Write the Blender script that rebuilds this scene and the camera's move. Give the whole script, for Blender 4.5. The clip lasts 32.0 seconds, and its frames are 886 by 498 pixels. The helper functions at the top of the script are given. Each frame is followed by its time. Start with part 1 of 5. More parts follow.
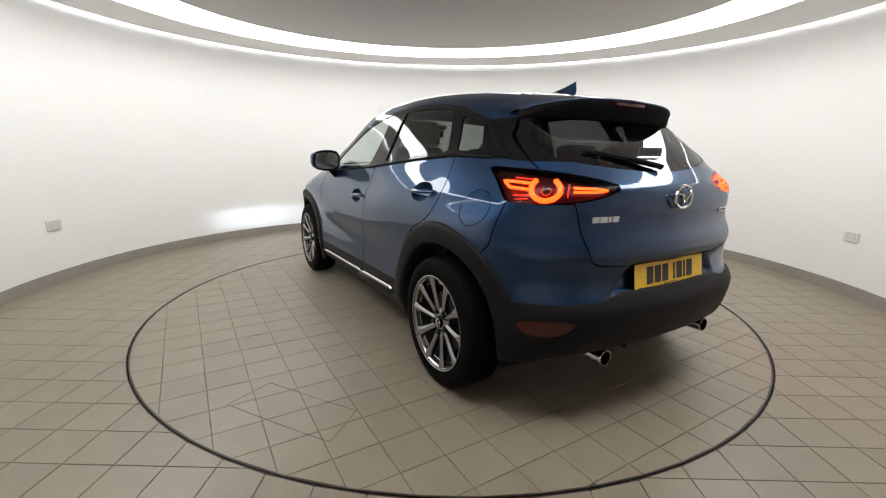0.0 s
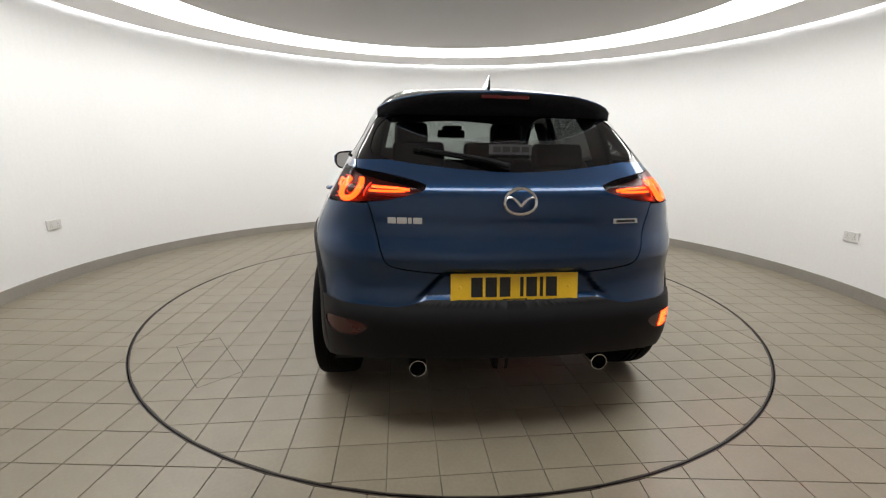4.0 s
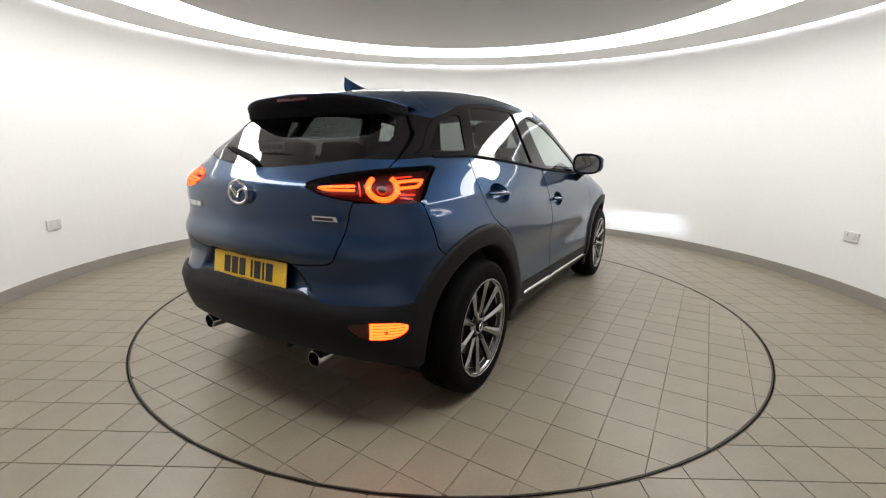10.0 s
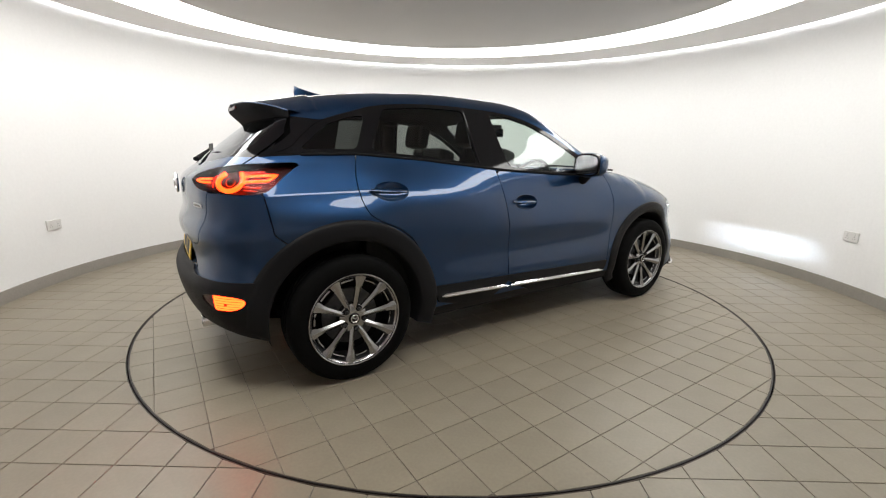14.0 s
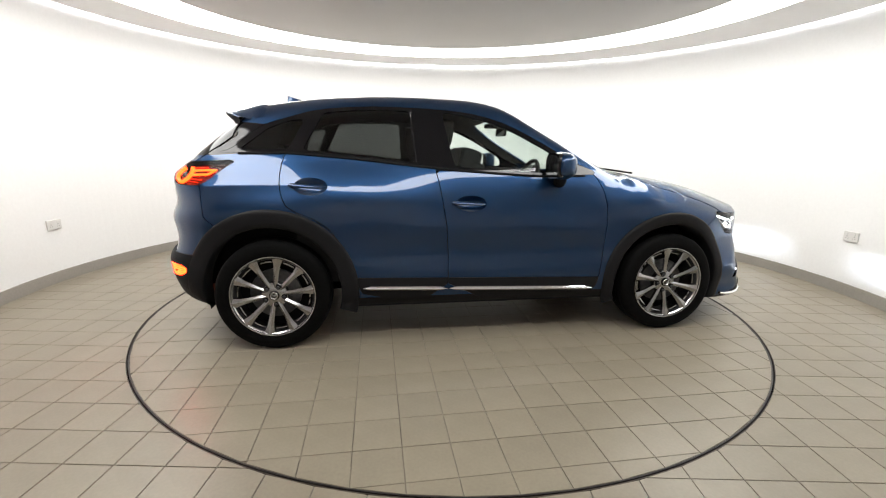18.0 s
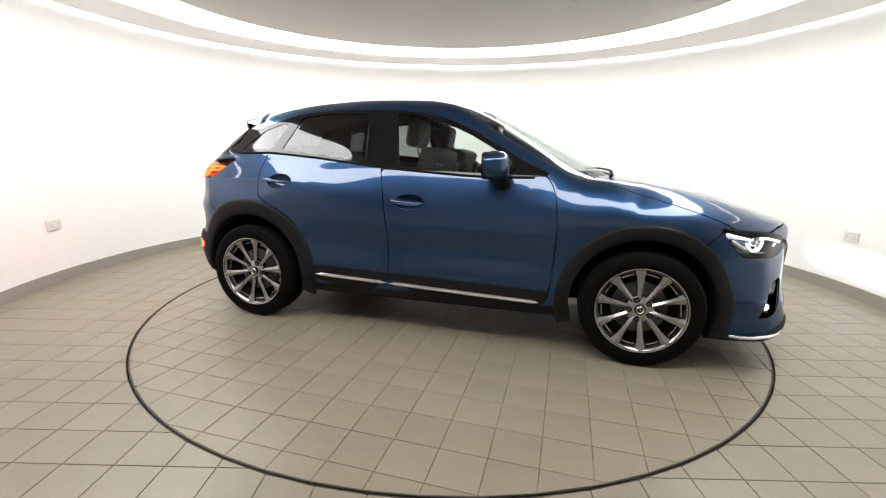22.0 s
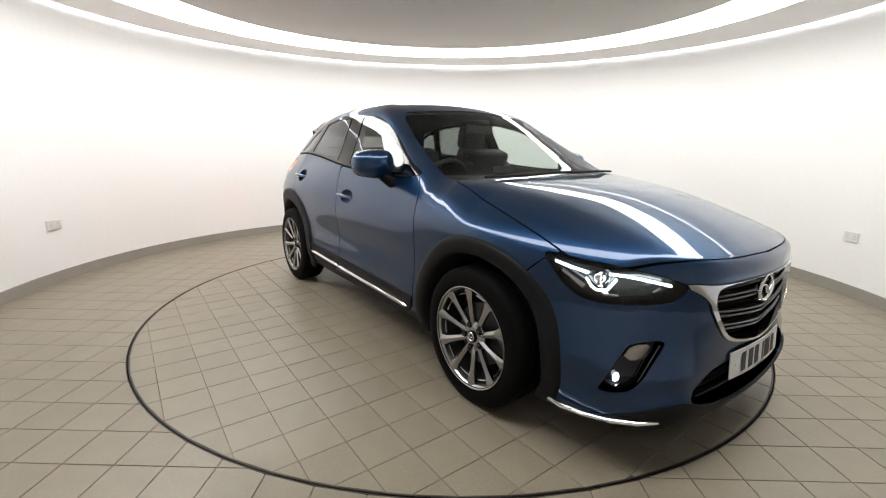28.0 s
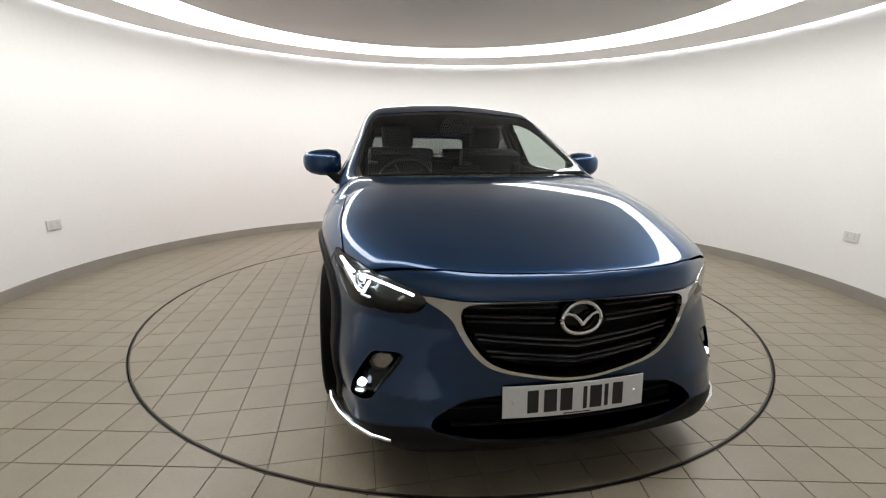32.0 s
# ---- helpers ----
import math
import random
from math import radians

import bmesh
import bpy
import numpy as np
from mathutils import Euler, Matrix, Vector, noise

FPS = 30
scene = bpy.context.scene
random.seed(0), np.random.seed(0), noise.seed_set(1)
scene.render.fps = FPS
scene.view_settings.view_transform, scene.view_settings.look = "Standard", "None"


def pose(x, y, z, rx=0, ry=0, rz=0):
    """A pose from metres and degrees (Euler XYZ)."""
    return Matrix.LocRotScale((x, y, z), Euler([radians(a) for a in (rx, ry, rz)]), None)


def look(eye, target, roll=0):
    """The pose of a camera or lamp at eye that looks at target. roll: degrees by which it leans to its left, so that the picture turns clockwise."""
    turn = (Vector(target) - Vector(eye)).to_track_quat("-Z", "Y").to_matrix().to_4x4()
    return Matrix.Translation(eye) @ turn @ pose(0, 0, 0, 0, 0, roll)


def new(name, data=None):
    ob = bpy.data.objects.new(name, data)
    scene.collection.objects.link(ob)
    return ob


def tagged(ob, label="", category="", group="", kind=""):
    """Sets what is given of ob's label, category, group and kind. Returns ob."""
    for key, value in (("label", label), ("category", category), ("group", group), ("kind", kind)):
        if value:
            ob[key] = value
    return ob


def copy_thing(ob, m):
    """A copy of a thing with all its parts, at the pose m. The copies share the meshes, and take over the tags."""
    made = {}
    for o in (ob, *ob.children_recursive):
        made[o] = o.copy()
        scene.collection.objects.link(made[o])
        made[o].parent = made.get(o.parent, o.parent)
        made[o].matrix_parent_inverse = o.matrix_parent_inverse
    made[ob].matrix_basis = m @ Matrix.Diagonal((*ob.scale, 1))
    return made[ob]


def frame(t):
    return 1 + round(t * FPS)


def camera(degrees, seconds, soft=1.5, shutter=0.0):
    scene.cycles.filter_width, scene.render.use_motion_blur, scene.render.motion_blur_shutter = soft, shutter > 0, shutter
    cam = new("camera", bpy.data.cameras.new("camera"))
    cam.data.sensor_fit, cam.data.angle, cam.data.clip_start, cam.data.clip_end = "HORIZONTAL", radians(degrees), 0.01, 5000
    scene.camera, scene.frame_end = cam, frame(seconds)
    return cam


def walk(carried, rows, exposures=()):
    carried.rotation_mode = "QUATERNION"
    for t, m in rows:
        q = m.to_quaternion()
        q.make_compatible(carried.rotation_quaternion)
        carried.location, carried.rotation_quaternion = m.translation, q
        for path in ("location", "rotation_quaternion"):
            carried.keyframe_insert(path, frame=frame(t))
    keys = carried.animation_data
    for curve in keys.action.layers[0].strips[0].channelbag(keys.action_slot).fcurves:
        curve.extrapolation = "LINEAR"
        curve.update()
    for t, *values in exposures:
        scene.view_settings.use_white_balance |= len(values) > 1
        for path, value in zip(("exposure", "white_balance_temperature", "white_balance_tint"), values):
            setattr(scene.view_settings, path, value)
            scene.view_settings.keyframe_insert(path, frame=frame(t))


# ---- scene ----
# The camera stands still on the open side of a round photo booth.
EYE = (0.0, -3.505, 1.172)
PAN, TILT = radians(0.8375), radians(-12.477)
cam = camera(91.97, 32.0, soft=1.15)
AIM = (EYE[0] - math.sin(PAN) * math.cos(TILT), EYE[1] + math.cos(PAN) * math.cos(TILT), EYE[2] + math.sin(TILT))
STILL = look(EYE, AIM, 0.75)
walk(cam, [(0.0, STILL), (32.0, STILL)],
     exposures=[(0.0, -0.17), (3.0, -0.16), (6.0, -0.06), (9.0, -0.04), (13.0, -0.07), (17.0, 0.24), (19.0, 0.34), (23.0, 0.42), (25.0, 0.27), (28.0, 0.12), (30.0, 0.06), (32.0, -0.13)])

# ---- light: the booth's ring of diffusers and the strip along the wall ----
RING_LIGHT, STRIP_LIGHT = 9.0, 6.0
world = bpy.data.worlds.new("world")
world.use_nodes = True
world.node_tree.nodes["Background"].inputs[0].default_value = (0.9, 0.92, 1.0, 1)
world.node_tree.nodes["Background"].inputs[1].default_value = 0.02
scene.world = world


# ---- materials ----
def material(name, colour, rough=0.5, metal=0.0, coat=0.0, grain=0.0, grain_size=60.0, bump=0.0, bump_size=200.0,
             stain=0.0, stain_size=3.0, vary=0.0, spec=0.5, coat_rough=0.03):
    """A procedural surface: base colour varied at two scales, fine relief, and a shade of its own for each piece."""
    m = bpy.data.materials.new(name)
    m.use_nodes = True
    nodes, links = m.node_tree.nodes, m.node_tree.links
    bsdf = nodes["Principled BSDF"]
    bsdf.inputs["Roughness"].default_value = rough
    bsdf.inputs["Metallic"].default_value = metal
    bsdf.inputs["Coat Weight"].default_value = coat
    bsdf.inputs["Coat Roughness"].default_value = coat_rough
    bsdf.inputs["Specular IOR Level"].default_value = spec
    bsdf.inputs["Base Color"].default_value = (*colour, 1)
    coord = nodes.new("ShaderNodeTexCoord")
    last = None

    def scale_by(amount, source, low, high):
        nonlocal last
        ramp = nodes.new("ShaderNodeMapRange")
        ramp.inputs["From Min"].default_value, ramp.inputs["From Max"].default_value = low, high
        ramp.inputs["To Min"].default_value, ramp.inputs["To Max"].default_value = 1 - amount, 1 + amount
        links.new(source, ramp.inputs["Value"])
        if last is None:
            last = ramp.outputs["Result"]
        else:
            mul = nodes.new("ShaderNodeMath")
            mul.operation = "MULTIPLY"
            links.new(last, mul.inputs[0]), links.new(ramp.outputs["Result"], mul.inputs[1])
            last = mul.outputs[0]

    def noise_of(size, detail=4.0):
        n = nodes.new("ShaderNodeTexNoise")
        n.inputs["Scale"].default_value, n.inputs["Detail"].default_value = size, detail
        links.new(coord.outputs["Object"], n.inputs["Vector"])
        return n.outputs["Fac"]

    if grain:
        scale_by(grain, noise_of(grain_size), 0.3, 0.7)
    if stain:
        scale_by(stain, noise_of(stain_size, 6.0), 0.3, 0.7)
    if vary:
        info = nodes.new("ShaderNodeObjectInfo")
        scale_by(vary, info.outputs["Random"], 0, 1)
    if last is not None:
        mix = nodes.new("ShaderNodeVectorMath")
        mix.operation = "SCALE"
        mix.inputs[0].default_value = colour
        links.new(last, mix.inputs["Scale"])
        links.new(mix.outputs[0], bsdf.inputs["Base Color"])
    if bump:
        b = nodes.new("ShaderNodeBump")
        b.inputs["Strength"].default_value, b.inputs["Distance"].default_value = bump, 0.002
        links.new(noise_of(bump_size), b.inputs["Height"])
        links.new(b.outputs[0], bsdf.inputs["Normal"])
    return m


def glowing(name, colour, strength):
    m = bpy.data.materials.new(name)
    m.use_nodes = True
    bsdf = m.node_tree.nodes["Principled BSDF"]
    bsdf.inputs["Base Color"].default_value = (*colour, 1)
    bsdf.inputs["Emission Color"].default_value = (*colour, 1)
    bsdf.inputs["Emission Strength"].default_value = strength
    bsdf.inputs["Roughness"].default_value = 0.3
    return m


def glazing(name, tint, gloss=1.0):
    """A thin pane: light goes straight through its tint, and its face mirrors more at a slant."""
    m = bpy.data.materials.new(name)
    m.use_nodes = True
    nodes, links = m.node_tree.nodes, m.node_tree.links
    nodes.remove(nodes["Principled BSDF"])
    clear, shine, face, mix = (nodes.new("ShaderNode" + n) for n in ("BsdfTransparent", "BsdfGlossy", "LayerWeight", "MixShader"))
    clear.inputs["Color"].default_value = (*tint, 1)
    shine.inputs["Roughness"].default_value = 0.01
    shine.inputs["Color"].default_value = (0.95, 0.97, 1.0, 1)
    face.inputs["Blend"].default_value = 0.5
    steep, whole = nodes.new("ShaderNodeMath"), nodes.new("ShaderNodeMath")
    steep.operation, whole.operation = "POWER", "MULTIPLY_ADD"
    steep.inputs[1].default_value = 4.0
    whole.inputs[1].default_value, whole.inputs[2].default_value = 0.85 * gloss, 0.045 * gloss
    links.new(face.outputs["Facing"], steep.inputs[0]), links.new(steep.outputs[0], whole.inputs[0])
    links.new(whole.outputs[0], mix.inputs[0])
    links.new(clear.outputs[0], mix.inputs[1]), links.new(shine.outputs[0], mix.inputs[2])
    links.new(mix.outputs[0], nodes["Material Output"].inputs["Surface"])
    return m


def car_paint(name, colour):
    """Metallic blue under clear lacquer, with fine flakes."""
    m = material(name, colour, rough=0.32, metal=0.8, coat=1.0, stain=0.03, stain_size=1.5, coat_rough=0.015)
    nodes, links = m.node_tree.nodes, m.node_tree.links
    cells = nodes.new("ShaderNodeTexVoronoi")
    cells.inputs["Scale"].default_value = 900
    nodes["Principled BSDF"].inputs["Specular Tint"].default_value = (0.55, 0.62, 0.66, 1)
    coord = next(n for n in nodes if n.type == "TEX_COORD")
    links.new(coord.outputs["Object"], cells.inputs["Vector"])
    b = nodes.new("ShaderNodeBump")
    b.inputs["Strength"].default_value, b.inputs["Distance"].default_value = 0.10, 0.001
    links.new(cells.outputs["Distance"], b.inputs["Height"])
    links.new(b.outputs[0], nodes["Principled BSDF"].inputs["Normal"])
    return m


PAINT = car_paint("blue_metallic_paint", (0.0064, 0.0335, 0.097))
CLAD = material("black_moulded_plastic", (0.009, 0.009, 0.010), rough=0.5, spec=0.13, grain=0.15, grain_size=400, bump=0.25, bump_size=700)
BADGE_METAL = material("satin_silver", (0.72, 0.73, 0.74), rough=0.3, metal=0.8, grain=0.05)
GLOSS_BLACK = material("gloss_black", (0.004, 0.004, 0.005), rough=0.05, spec=0.35, grain=0.1)
MATT_BLACK = material("matt_black", (0.010, 0.010, 0.011), rough=0.85, spec=0.1, grain=0.2)
SATIN_BLACK = material("satin_black_plastic", (0.022, 0.022, 0.024), rough=0.28, spec=0.5, grain=0.1)
CHROME = material("chrome", (0.78, 0.79, 0.80), rough=0.08, metal=1.0, grain=0.03)
RIM_METAL = material("bright_turned_alloy", (0.37, 0.37, 0.375), rough=0.2, metal=1.0, grain=0.06, grain_size=300, coat=0.3)
RIM_DARK = material("dark_alloy", (0.045, 0.045, 0.048), rough=0.42, metal=0.7, grain=0.1)
RUBBER = material("tyre_rubber", (0.0035, 0.0035, 0.0035), rough=0.7, spec=0.06, grain=0.2, grain_size=90, bump=0.3, bump_size=500)
STEEL = material("cast_steel", (0.09, 0.09, 0.092), rough=0.45, metal=0.9, grain=0.15)
CLEAR_GLASS = glazing("clear_green_glass", (0.80, 0.86, 0.83))
SCREEN_GLASS = glazing("laminated_screen_glass", (0.76, 0.83, 0.80), 0.5)
DARK_GLASS = glazing("privacy_glass", (0.21, 0.225, 0.22))
REAR_TINT = glazing("tinted_rear_glass", (0.25, 0.265, 0.26))
LENS = glazing("clear_lens", (0.93, 0.94, 0.95), 0.8)
SMOKE_LENS = glazing("smoked_lens", (0.66, 0.55, 0.55), 0.22)
TAIL_GLOW = glowing("lit_tail_lamp", (1.0, 0.042, 0.004), 15.0)
TAIL_DIM = glowing("half_lit_tail_lamp", (1.0, 0.07, 0.02), 0.7)
FOG_GLOW = glowing("lit_rear_fog_lamp", (1.0, 0.014, 0.0016), 38.0)
# for the small emitter added inside the rear fog lamp to aim its glow
FOG_BEAM = glowing("added_red_emitter", (1.0, 0.006, 0.002), 40000.0)
TAIL_HOUSING = material("dark_red_lamp_housing", (0.030, 0.006, 0.006), rough=0.35, spec=0.3, grain=0.1)
RED_PLASTIC = material("red_plastic", (0.055, 0.004, 0.004), rough=0.25, coat=0.2, grain=0.1)
DRL_GLOW = glowing("white_running_lamp", (0.93, 0.97, 1.0), 6.0)
BEAM_GLOW = glowing("dipped_beam", (0.95, 0.97, 1.0), 12.0)
# for the emitter added in the fog bezel to throw the dipped beam
BEAM_STRIP = glowing("hidden_beam_emitter", (0.70, 0.86, 1.0), 300000.0)
FOG_WHITE = glowing("white_front_fog_lamp", (0.75, 0.85, 1.0), 12.0)
LAMP_SHELL = material("smoked_chrome_shell", (0.13, 0.15, 0.155), rough=0.16, metal=0.9, grain=0.1)
INDICATOR_SHELL = material("warm_indicator_shell", (0.34, 0.30, 0.25), rough=0.3, metal=0.8, grain=0.15, grain_size=90)
BRAKE_RED = material("unlit_dark_red_lens", (0.045, 0.004, 0.004), rough=0.25, grain=0.1)
REFLECTOR = material("lamp_reflector", (0.62, 0.64, 0.66), rough=0.15, metal=1.0, grain=0.05)
SEAT_CLOTH = material("dark_leather", (0.011, 0.011, 0.012), rough=0.55, spec=0.3, grain=0.2, grain_size=12, bump=0.15, bump_size=40)
TRIM_GREY = material("cabin_grey_lining", (0.035, 0.035, 0.036), rough=0.85, grain=0.1, grain_size=200)
FILM_GREY = material("frosted_strip", (0.05, 0.05, 0.055), rough=0.6, grain=0.1)
PLATE_YELLOW = material("yellow_plate", (0.80, 0.50, 0.02), rough=0.35, grain=0.04)
PLATE_WHITE = material("white_plate", (0.72, 0.73, 0.74), rough=0.35, grain=0.04)
PLATE_INK = material("black_characters", (0.012, 0.012, 0.012), rough=0.5, grain=0.1)

WALL_PAINT = material("white_wall_paint", (0.86, 0.858, 0.852), rough=0.75, grain=0.015, grain_size=40, stain=0.012, stain_size=0.8)
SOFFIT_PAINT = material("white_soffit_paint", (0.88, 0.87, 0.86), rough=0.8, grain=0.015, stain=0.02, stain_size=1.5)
# darker than the soffit: less light on the raised ceiling, put into its colour
CEILING_PAINT = material("dimmed_ceiling_paint", (0.66, 0.645, 0.63), rough=0.9, grain=0.015, stain=0.02, stain_size=1.5)
SKIRTING = material("grey_skirting", (0.29, 0.268, 0.238), rough=0.6, grain=0.05, stain=0.06, stain_size=4)
TILE = material("beige_floor_tile", (0.232, 0.200, 0.150), rough=0.37, grain=0.05, grain_size=70, stain=0.07, stain_size=5, vary=0.05, bump=0.08, bump_size=120)
GROUT = material("dark_grout", (0.060, 0.052, 0.050), rough=0.9, grain=0.3, grain_size=80, stain=0.3, stain_size=6)
FAINT_GROUT = material("worn_turntable_grout", (0.138, 0.117, 0.088), rough=0.8, grain=0.45, grain_size=9, stain=0.6, stain_size=3.2)
# for the unseen walls; its tone sets how bright the car's reflections are
UNSEEN_PAINT = material("unseen_wall_paint", (0.72, 0.71, 0.70), rough=0.8, grain=0.05, stain=0.08, stain_size=2)
EDGE_DARK = material("greasy_steel_edge", (0.030, 0.024, 0.022), rough=0.5, metal=0.3, grain=0.4, grain_size=30)
EDGE_METAL = material("worn_steel_trim", (0.085, 0.068, 0.055), rough=0.45, metal=0.7, grain=0.3, grain_size=40)
SOCKET_WHITE = material("white_socket_plastic", (0.66, 0.65, 0.63), rough=0.4, grain=0.03)
RING_GLOW = glowing("ring_diffuser", (0.985, 0.975, 0.948), RING_LIGHT)
STRIP_GLOW = glowing("wall_light_strip", (0.96, 0.975, 1.0), STRIP_LIGHT)


# ---- mesh helpers ----
def link(name, verts, faces, mat, parent=None, label="", smooth=True, normals=None):
    me = bpy.data.meshes.new(name)
    me.from_pydata([tuple(v) for v in verts], [], faces)
    if smooth:
        me.polygons.foreach_set("use_smooth", [True] * len(me.polygons))
    me.materials.append(mat)
    me.update()
    if normals is not None:
        me.normals_split_custom_set_from_vertices([tuple(n) for n in normals])
    ob = new(name, me)
    if parent is not None:
        ob.parent = parent
    if label:
        ob["label"] = label
    return ob


def part(name, bm, mat, parent=None, label="", sharp=35.0):
    """Links a bmesh as one mesh object under a thing or a part."""
    bmesh.ops.recalc_face_normals(bm, faces=bm.faces)
    me = bpy.data.meshes.new(name)
    for f in bm.faces:
        f.smooth = True
    limit = radians(sharp)
    for e in bm.edges:
        if len(e.link_faces) == 2 and e.calc_face_angle(0) > limit:
            e.smooth = False
    bm.to_mesh(me)
    bm.free()
    me.materials.append(mat)
    ob = new(name, me)
    if parent is not None:
        ob.parent = parent
    if label:
        ob["label"] = label
    return ob


def box(bm, x0, x1, y0, y1, z0, z1, bevel=0.0, m=None):
    out = bmesh.ops.create_cube(bm, size=1)
    verts = out["verts"]
    for v in verts:
        v.co = Vector(((x0 + x1) / 2 + v.co.x * (x1 - x0), (y0 + y1) / 2 + v.co.y * (y1 - y0), (z0 + z1) / 2 + v.co.z * (z1 - z0)))
    if bevel:
        edges = list({e for v in verts for e in v.link_edges})
        made = bmesh.ops.bevel(bm, geom=edges, offset=bevel, segments=3, affect="EDGES", profile=0.6)
        verts = list({v for f in made["faces"] for v in f.verts} | {v for v in verts if v.is_valid})
    if m is not None:
        bmesh.ops.transform(bm, matrix=m, verts=verts)
    return verts


def lathe(bm, outline, steps=48, axis="y", centre=(0, 0, 0), arc=360.0):
    """Turns an outline of (along the axis, radius) about the axis."""
    n = steps if arc >= 360 else steps + 1
    rings = []
    for i in range(n):
        a = radians(arc) * i / steps
        ring = []
        for h, r in outline:
            p = {"y": (r * math.cos(a), h, r * math.sin(a)), "z": (r * math.cos(a), r * math.sin(a), h),
                 "x": (h, r * math.cos(a), r * math.sin(a))}[axis]
            ring.append(bm.verts.new(Vector(p) + Vector(centre)))
        rings.append(ring)
    for i in range(steps):
        a, b = rings[i], rings[(i + 1) % n]
        for j in range(len(outline) - 1):
            bm.faces.new((a[j], a[j + 1], b[j + 1], b[j]))


def tube(bm, points, radius, sides=8, flat=1.0):
    """A bar swept along points."""
    pts = [Vector(p) for p in points]
    rings = []
    for i, p in enumerate(pts):
        d = (pts[min(i + 1, len(pts) - 1)] - pts[max(i - 1, 0)]).normalized()
        u = d.cross(Vector((0, 0, 1)))
        u = u.normalized() if u.length > 1e-4 else Vector((0, 1, 0))
        v = d.cross(u)
        r = radius[i] if isinstance(radius, (list, tuple)) else radius
        rings.append([bm.verts.new(p + u * r * math.cos(2 * math.pi * k / sides) + v * r * flat * math.sin(2 * math.pi * k / sides)) for k in range(sides)])
    for a, b in zip(rings, rings[1:]):
        for k in range(sides):
            bm.faces.new((a[k], a[(k + 1) % sides], b[(k + 1) % sides], b[k]))
    bm.faces.new(rings[0][::-1])
    bm.faces.new(rings[-1])


# ---- the booth ----
WALL_C, WALL_R = Vector((0.0, 0.40)), 3.53
SLOPE, CEIL = 0.0425, 2.405          # the ceiling falls gently towards the open side
TABLE_R = 2.236


def ceil_z(y, lift=0.0):
    return CEIL + lift + SLOPE * y


def wall_path(r, back=-4.6):
    """The booth's plan: a round back and two straight cheeks to the open side."""
    low = math.asin((-1.5 - WALL_C.y) / WALL_R)
    pts = [Vector((WALL_C.x + r * math.cos(a), WALL_C.y + r * math.sin(a))) for a in np.linspace(low, math.pi - low, 181)]
    return [Vector((pts[0].x, back))] + pts + [Vector((pts[-1].x, back))]


def strip_wall(name, r0, r1, z0, z1, mat, follow=False, kind="structure", label="", arc_only=False):
    a, b = wall_path(r0), wall_path(r1)
    if arc_only:
        a, b = a[1:-1], b[1:-1]
    verts, faces = [], []
    for p, q in zip(a, b):
        tp = ceil_z(p.y, z1) if follow else z1
        tq = ceil_z(q.y, z1) if follow else z1
        lp = ceil_z(p.y, z0) if follow and z0 < 0 else z0
        lq = ceil_z(q.y, z0) if follow and z0 < 0 else z0
        verts += [(p.x, p.y, lp), (p.x, p.y, tp), (q.x, q.y, tq), (q.x, q.y, lq)]
    for i in range(len(a) - 1):
        for k in range(4):
            faces.append((4 * i + k, 4 * i + (k + 1) % 4, 4 * i + 4 + (k + 1) % 4, 4 * i + 4 + k))
    n = 4 * (len(a) - 1)
    faces += [(0, 1, 2, 3), (n + 3, n + 2, n + 1, n)]
    ob = link(name, verts, faces, mat)
    ob.data.shade_flat()
    for poly in ob.data.polygons:
        poly.use_smooth = False
    return tagged(ob, label=label, kind=kind)


wall = strip_wall("wall_round", WALL_R, WALL_R + 0.12, 0.0, 0.02, WALL_PAINT, follow=True, arc_only=True, label="smooth white painted curved booth wall")
skirting = strip_wall("baseboard", WALL_R - 0.014, WALL_R, 0.0, 0.098, SKIRTING, arc_only=True, label="flat grey skirting board along the curved wall")
# unseen walls added round the camera, to shape reflections and bounced light
bm = bmesh.new()
box(bm, -3.2, 3.2, -4.72, -4.6, 0, 2.5)
tagged(part("wall_back", bm, UNSEEN_PAINT), label="unseen wall added behind the camera for the car's reflections", kind="structure")
for s in (-1, 1):
    bm = bmesh.new()
    x = s * (WALL_R * math.cos(math.asin((-1.5 - WALL_C.y) / WALL_R)) + 0.06)
    box(bm, x - 0.06, x + 0.06, -4.6, -1.5, 0, 2.42)
    tagged(part("wall_cheek", bm, UNSEEN_PAINT), label="unseen side wall added beside the camera for the car's reflections", kind="structure")


def ring_band(name, r0, l0, r1, l1, mat, cy, label, cx=0.0, steps=160, kind="structure"):
    verts, faces = [], []
    for i in range(steps):
        a = 2 * math.pi * i / steps
        for r, l in ((r0, l0), (r1, l1)):
            y = cy + r * math.sin(a)
            verts.append((cx + r * math.cos(a), y, ceil_z(y, l)))
    for i in range(steps):
        j = (i + 1) % steps
        faces.append((2 * i, 2 * j, 2 * j + 1, 2 * i + 1))
    return tagged(link(name, verts, faces, mat), label=label, kind=kind)


def ring_profile(name, outline, mat, cy, label, cx=0.0, steps=160):
    """A ring with a bent cross-section of (radius, lift)."""
    n, verts, faces = len(outline), [], []
    for i in range(steps):
        a = 2 * math.pi * i / steps
        for r, l in outline:
            y = cy + r * math.sin(a)
            verts.append((cx + r * math.cos(a), y, ceil_z(y, l)))
    for i in range(steps):
        j = (i + 1) % steps
        faces += [(n * i + k, n * j + k, n * j + k + 1, n * i + k + 1) for k in range(n - 1)]
    return tagged(link(name, verts, faces, mat), label=label, kind="structure")


